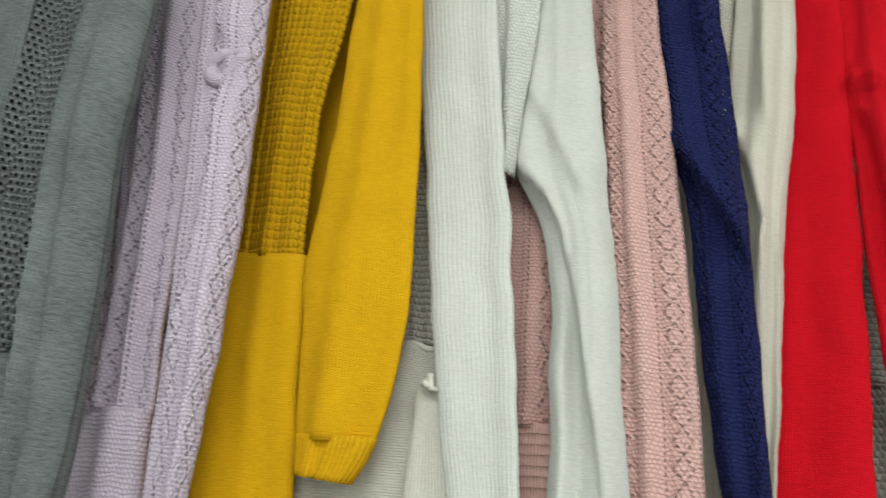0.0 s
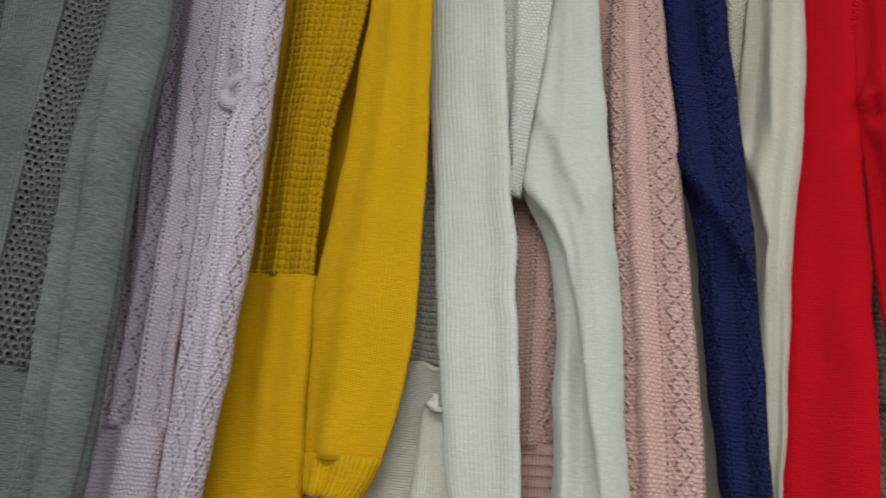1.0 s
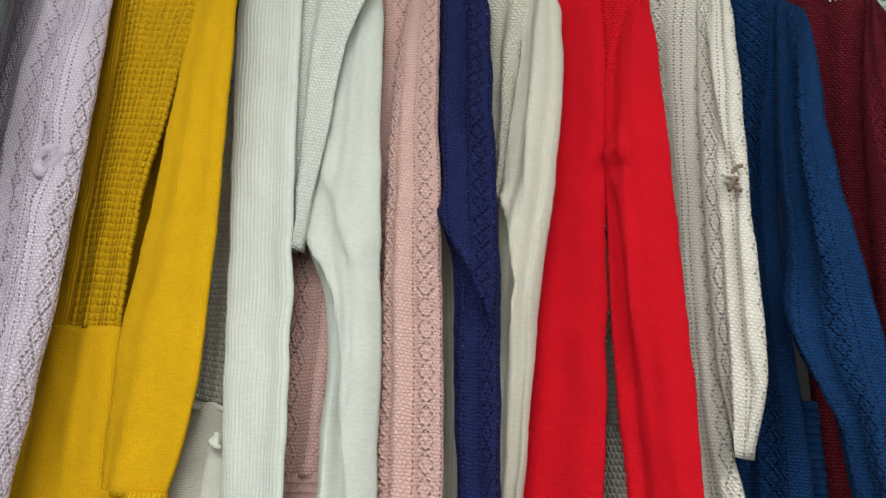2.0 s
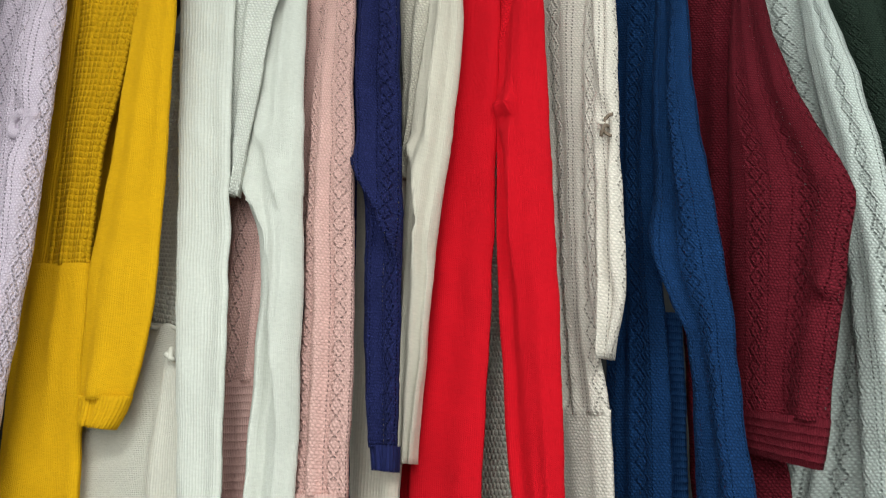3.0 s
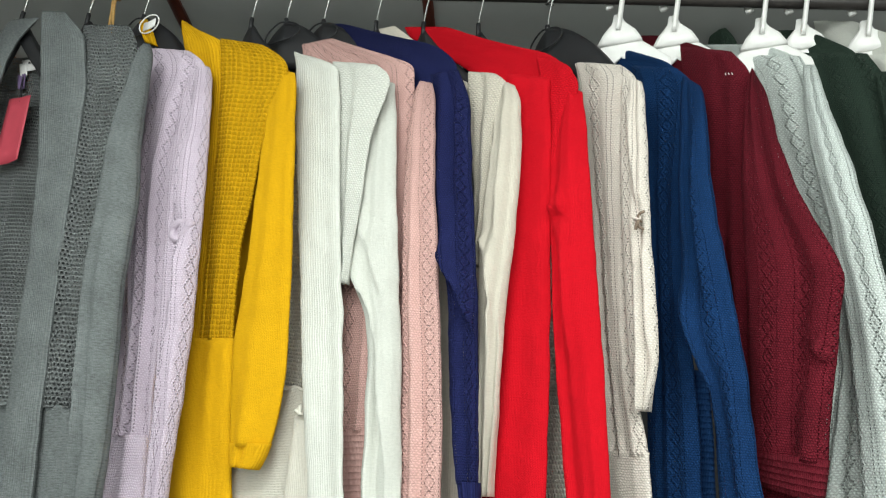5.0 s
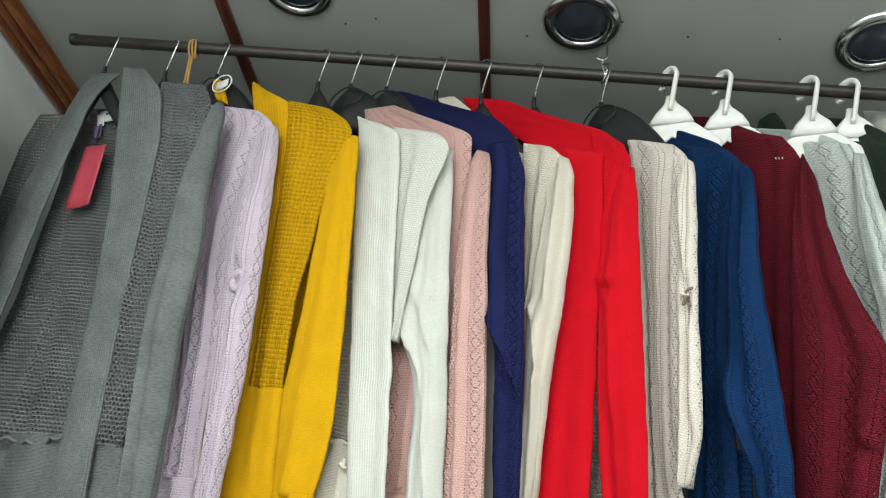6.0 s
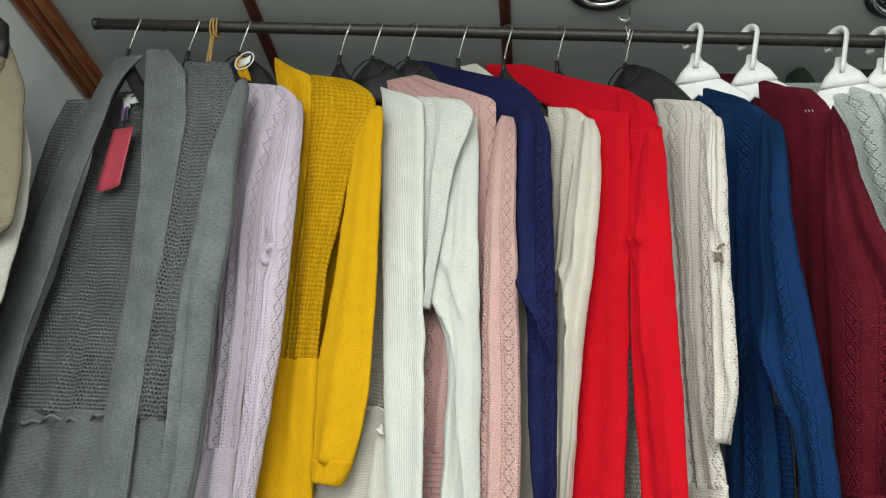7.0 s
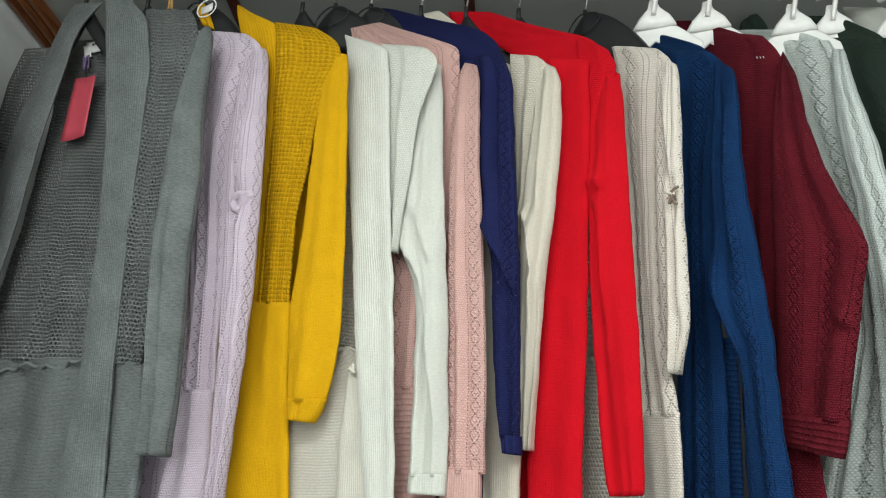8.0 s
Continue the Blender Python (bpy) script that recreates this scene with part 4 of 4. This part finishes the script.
hanger(0.603, 16, "white", -44)
CARDIGANS["light"] = garment("cardigan", 0.757, 55, "pale grey-green melange lace-knit cardigan", [
    ("collar", "light_rib", -0.015, 0.0074, 1, 0.003, [(-0.015, -0.137, -0.088, -0.017), (-0.062, -0.103, -0.154, 0.051), (-0.133, -0.088, -0.210, 0.051)]),
    ("front_panel", "light_lace", 0, 0.0099, 3, 0.005, [(-0.080, -0.079, -0.161, 0.057), (-0.135, -0.049, -0.202, 0.068), (-0.260, -0.040, -0.314, 0.071), (-0.379, -0.026, -0.423, 0.081), (-0.540, 0.014, -0.560, 0.080), (-0.689, 0.010, -0.702, 0.072), (-0.926, -0.107, -0.931, 0.039), (-1.210, -0.157, -1.210, 0.025)]),
    ("sleeve", "light_lace", 0.022, 0.02, 2, 0.004, [(-0.182, 0.062, -0.193, 0.080), (-0.260, 0.055, -0.279, 0.091), (-0.369, 0.059, -0.393, 0.113), (-0.473, 0.064, -0.494, 0.121), (-0.614, 0.061, -0.632, 0.128), (-0.785, 0.043, -0.797, 0.123), (-0.931, 0.022, -0.934, 0.117), (-1.060, 0.015, -1.060, 0.115)]),
], 14)
hanger(0.757, 16, "white", -44)
CARDIGANS["green"] = garment("cardigan", 0.828, 55, "dark green cable-knit cardigan on white hanger", [
    ("collar", "green_rib", -0.03, 0.01, 1, 0.002, [(0.073, -0.199, 0.057, -0.175), (0.058, -0.216, 0.022, -0.158), (0.027, -0.227, -0.017, -0.154)]),
    ("collar", "green_rib", -0.015, 0.0074, 1, 0.003, [(-0.025, -0.066, -0.066, -0.001), (-0.076, -0.050, -0.149, 0.070), (-0.162, -0.030, -0.231, 0.094)]),
    ("front_panel", "green_cable", 0, 0.0099, 3, 0.005, [(-0.111, -0.014, -0.177, 0.095), (-0.157, -0.007, -0.226, 0.114), (-0.338, 0.013, -0.385, 0.119), (-0.537, 0.019, -0.569, 0.123), (-0.923, -0.018, -0.927, 0.106), (-1.207, -0.028, -1.207, 0.101)]),
    ("sleeve", "green_cable", 0.022, 0.02, 2, 0.004, [(-0.215, 0.099, -0.233, 0.131), (-0.387, 0.107, -0.412, 0.162), (-0.623, 0.109, -0.640, 0.175), (-0.927, 0.083, -0.930, 0.152), (-1.057, 0.079, -1.057, 0.149)]),
], 15)
hanger(0.828, 16, "white", -44)
CARDIGANS["far_white"] = garment("cardigan", 0.939, 55, "white knitted cardigan on white hanger", [
    ("collar", "white_rib", -0.015, 0.0087, 1, 0.003, [(0.021, -0.100, -0.026, -0.027), (-0.016, -0.100, -0.105, 0.042), (-0.085, -0.072, -0.172, 0.076)]),
    ("front_panel", "white_plain", 0, 0.0099, 3, 0.0096, [(-0.102, -0.032, -0.171, 0.085), (-0.321, -0.013, -0.373, 0.103), (-0.583, 0.006, -0.614, 0.120), (-0.914, -0.001, -0.918, 0.118), (-1.202, -0.003, -1.202, 0.117)]),
], 16)
hanger(0.939, 16, "white", -44)


# ---- small things on the knitwear ----
def at_rail(name, x, phi, label, category):
    ob = tagged(new(name), label, category)
    ob.matrix_world = hung(x, phi)
    return ob


def sheet(bm, corners, thick, cuts=6, bulge=0.0):
    """A thin card or cloth with four corners (place, out, height), bent a little."""
    a, b, c, d = [Vector((s, -n, z)) for s, n, z in corners]
    grid = {}
    nrm = (b - a).cross(d - a).normalized()
    for side in (0, 1):
        for i in range(cuts + 1):
            for j in range(cuts + 1):
                u, v = i / cuts, j / cuts
                p = (a * (1 - u) + b * u) * (1 - v) + (d * (1 - u) + c * u) * v
                p = p + nrm * (bulge * math.sin(PI * u) * (0.5 + v) + (thick if side else 0))
                grid[side, i, j] = bm.verts.new(p)
    for i in range(cuts):
        for j in range(cuts):
            for side in (0, 1):
                f = [grid[side, i, j], grid[side, i + 1, j], grid[side, i + 1, j + 1], grid[side, i, j + 1]]
                bm.faces.new(f if side else f[::-1])
    rim = [(i, 0) for i in range(cuts)] + [(cuts, j) for j in range(cuts)] + [(i, cuts) for i in range(cuts, 0, -1)] + [(0, j) for j in range(cuts, 0, -1)]
    for k in range(len(rim)):
        p, q = rim[k], rim[(k + 1) % len(rim)]
        bm.faces.new((grid[0, *p], grid[0, *q], grid[1, *q], grid[1, *p]))
    bmesh.ops.recalc_face_normals(bm, faces=bm.faces)


# red price tag on a thread, in the neck of the grey cardigan
tag = at_rail("price_tag", -0.624, 22, "blank red card price tag hanging on a black thread", "tag")
bm = bmesh.new()
sheet(bm, [(-0.011, -0.012, -0.246), (0.048, -0.012, -0.252), (0.049, -0.010, -0.383), (-0.016, -0.010, -0.384)], 0.0009, 6, 0.003)
part("card", bm, tag_card, tag)
bm = bmesh.new()
tube(bm, [(0.018, 0.014, -0.258), (0.014, 0.015, -0.246), (0.002, 0.020, -0.222), (-0.006, 0.026, -0.190)], 0.0008, 6)
tube(bm, [(0.018, 0.014, -0.258), (0.018, 0.015, -0.246), (0.006, 0.020, -0.222), (-0.003, 0.026, -0.190)], 0.0008, 6)
part("thread", bm, black_plastic, tag)
label_ob = CARDIGANS["grey"]
bm = bmesh.new()
sheet(bm, [(-0.022, -0.028, -0.150), (0.041, -0.028, -0.157), (0.049, -0.027, -0.181), (-0.008, -0.027, -0.179)], 0.001, 4, 0.002)
part("main_label", bm, label_cloth, label_ob, "white woven neck label")
bm = bmesh.new()
sheet(bm, [(-0.026, -0.026, -0.158), (-0.006, -0.026, -0.161), (0.006, -0.025, -0.191), (-0.014, -0.025, -0.188)], 0.001, 4, 0.001)
part("size_label", bm, label_cloth, label_ob)
bm = bmesh.new()
sheet(bm, [(-0.023, -0.025, -0.183), (0.000, -0.025, -0.186), (0.009, -0.022, -0.221), (-0.008, -0.022, -0.220)], 0.001, 4, 0.002)
part("purple_label", bm, purple_mat, label_ob)
for k in range(4):
    bm = bmesh.new()
    x0 = 0.002 + 0.007 * k
    sheet(bm, [(x0, -0.0255, -0.161), (x0 + 0.005, -0.0255, -0.161), (x0 + 0.005, -0.0255, -0.165), (x0, -0.0255, -0.165)], 0.0004, 1)
    part("print_bar", bm, black_plastic, label_ob)

# oval badge on the hanger of the yellow cardigan
badge = at_rail("hanger_badge", -0.384, 25, "oval white badge clipped on the black hanger", "badge")
bm = bmesh.new()
tube(bm, [(0.044 + 0.025 * math.cos(a), -0.024 - 0.002 * math.sin(a), -0.116 + 0.017 * math.sin(a)) for a in np.linspace(0, 2 * PI, 28)], 0.0013, 8)
part("oval_ring", bm, white_plastic, badge)
bm = bmesh.new()
sheet(bm, [(0.028, 0.023, -0.108), (0.058, 0.023, -0.107), (0.058, 0.023, -0.123), (0.028, 0.023, -0.125)], 0.0015, 2, 0.001)
part("white_plate", bm, label_cloth, badge)

# the turned-back sleeve end of the lilac cardigan
pucker = CARDIGANS["lilac"]
verts, faces, uvs = [], [], []
for i in range(25):
    a = 2 * PI * i / 24
    for j in range(10):
        q = 2 * PI * j / 10
        rr = 0.0072 + 0.0018 * math.sin(3 * a + 1) + 0.0008 * math.sin(7 * a)
        rad = 0.0125 + rr * math.cos(q)
        verts.append((0.313 + rad * math.cos(a) * 1.15 + 0.006 * math.sin(a), -(0.0265 + rr * math.sin(q) * 0.75), -0.560 + rad * math.sin(a) * 0.8 - 0.007 * max(0, -math.sin(a)) ** 3))
        uvs.append((i * 0.004, j * 0.004))
for i in range(24):
    for j in range(10):
        faces.append((i * 10 + j, (i + 1) * 10 + j, (i + 1) * 10 + (j + 1) % 10, i * 10 + (j + 1) % 10))
part_mesh("sleeve_tuck", mesh_of("sleeve_tuck", verts, faces, cloth("lilac_fine"), uvs), pucker, "puckered fold of the tucked-up sleeve")

# yarn knot on the ivory sleeve
knot = CARDIGANS["cream"]
rk = random.Random(5)
for k in range(7):
    bm = bmesh.new()
    p = Vector((0.168, -0.026, -0.520))
    pts = []
    d = Vector((rk.uniform(-1, 1), rk.uniform(-0.6, 0.2), rk.uniform(-1.6, 0.9)))
    for f in np.linspace(0, 1, 7):
        pts.append(p + d * 0.011 * f + Vector((0.004 * math.sin(f * 6 + k), -0.003 * math.sin(f * 3), 0.004 * math.cos(f * 5 + 2 * k))))
    tube(bm, pts, 0.0022, 6)
    part("yarn_end", bm, brown_yarn if k % 2 else cloth("ivory_fine"), knot, "loose end of a yarn knot")

# turned hems and tufts of the cream cardigan
tuft = CARDIGANS["cream_lace"]
bm = bmesh.new()
tube(bm, [(0.240 + 0.044 * f, 0.013 - 0.002 * math.sin(f * 5), -0.786 - 0.004 * f - 0.002 * math.sin(f * 9)) for f in np.linspace(0, 1, 14)], 0.0028, 8)
part("rolled_hem", bm, cloth("cream_fine"), tuft)
for k in range(3):
    bm = bmesh.new()
    tube(bm, [(0.282 + 0.003 * k, -0.006, -0.825 + 0.004 * k), (0.285 + 0.003 * k, -0.010, -0.824 - 0.003 * k), (0.289 + 0.003 * k, -0.007, -0.829)], 0.0026, 8)
    part("tuft", bm, cloth("cream_fine"), tuft)

# scalloped seam across the back of the grey cardigan
seam = CARDIGANS["grey"]
bm = bmesh.new()
tube(bm, [(-0.135 + 0.31 * f, 0.034 + 0.006 * math.sin(f * 31), -0.818 + 0.0025 * math.sin(f * 70) - 0.004 * math.sin(f * 13)) for f in np.linspace(0, 1, 90)], 0.0030, 8)
part("ruffle", bm, cloth("grey_fine"), seam, "scalloped ruffle along a seam")

# white stitches on the maroon shoulder
ticks = CARDIGANS["maroon"]
for k in range(3):
    bm = bmesh.new()
    tube(bm, [(0.0949 + 0.006 * k, -0.013, -0.2252 - 0.003 * k), (0.0954 + 0.006 * k, -0.0135, -0.2272 - 0.003 * k), (0.0959 + 0.006 * k, -0.013, -0.2292 - 0.003 * k)], 0.0008, 6)
    part("stitch", bm, label_cloth, ticks, "white thread stitch")

# ---- screws and nails in the ceiling ----
for k, (sx, sy) in enumerate(((-0.137, 0.686), (-0.072, 0.668), (0.409, 0.640), (0.535, 0.668), (-0.62, 0.80), (0.02, 0.60), (0.70, 0.66), (0.23, 0.69), (0.98, 0.66))):
    ob = tagged(new("ceiling_screw"), "small dark screw head in a ceiling panel", "screw", "ceiling screws")
    ob.matrix_world = Matrix.Translation((sx, sy, ceiling_z(sx, sy)))
    bm = bmesh.new()
    tube(bm, [(0, 0, 0.003), (0, 0, -0.0006), (0, 0, -0.0014)], 0.0022, 10)
    part("head", bm, black_metal, ob)

# ---- a second rail on the side wall ----
side = tagged(new("side_cardigan"), "tan cardigan hanging on the side wall rail", "cardigan", "knitwear on the side wall")
side.matrix_world = pose(-0.84, 0.62, 2.10, 0, 0, 0)
for k, (nm, key, n, th, rows) in enumerate((
        ("front_panel", "tan_fine", 0.0, 0.02, [(-0.10, -0.16, -0.10, 0.02), (-0.16, -0.16, -0.20, 0.085), (-0.26, -0.16, -0.28, 0.108), (-0.37, -0.16, -0.38, 0.138), (-0.50, -0.15, -0.50, 0.160), (-0.545, -0.14, -0.525, 0.13)]),
        ("shoulder_panel", "tan_mesh", 0.016, 0.012, [(-0.09, -0.12, -0.09, 0.012), (-0.16, -0.12, -0.17, 0.045), (-0.24, -0.12, -0.23, 0.03)]))):
    drape(nm, side, key, n, th, 1, 0.004, rows, 300 + k)
side2 = tagged(new("side_cardigan"), "off-white cardigan hanging behind on the side wall", "cardigan", "knitwear on the side wall")
side2.matrix_world = pose(-0.87, 0.66, 2.10, 0, 0, 0)
drape("front_panel", side2, "cream_fine", 0.0, 0.015, 1, 0.005, [(-0.20, -0.1, -0.24, 0.10), (-0.30, -0.1, -0.34, 0.150), (-0.42, -0.1, -0.45, 0.175), (-0.60, -0.1, -0.62, 0.185), (-0.80, -0.12, -0.82, 0.16), (-1.1, -0.12, -1.1, 0.14)], 310)
drape("front_band", side2, "cream_rib", 0.014, 0.008, 1, 0.003, [(-0.22, -0.09, -0.23, 0.02), (-0.40, -0.09, -0.41, 0.05), (-0.70, -0.10, -0.70, 0.06), (-1.1, -0.11, -1.1, 0.05)], 312)
peg = tagged(new("clothes_hanger"), "black plastic clothes hanger hung at the side wall", "hanger", "hangers on the side wall")
peg.matrix_world = pose(-0.84, 0.60, 2.10, 0, 0, 0)
bm = bmesh.new()
tube(bm, [(-0.05, 0, -0.03), (-0.015, 0, -0.055), (0.012, 0, -0.075), (0.026, 0, -0.115), (0.032, 0, -0.150)], 0.010, 10)
part("arm", bm, black_plastic, peg)
bm = bmesh.new()
tube(bm, [(-0.02, 0, -0.05), (-0.022, 0, 0.0), (-0.03, 0, 0.018), (-0.045, 0, 0.022)], 0.0018, 8)
part("hook", bm, chrome, peg)
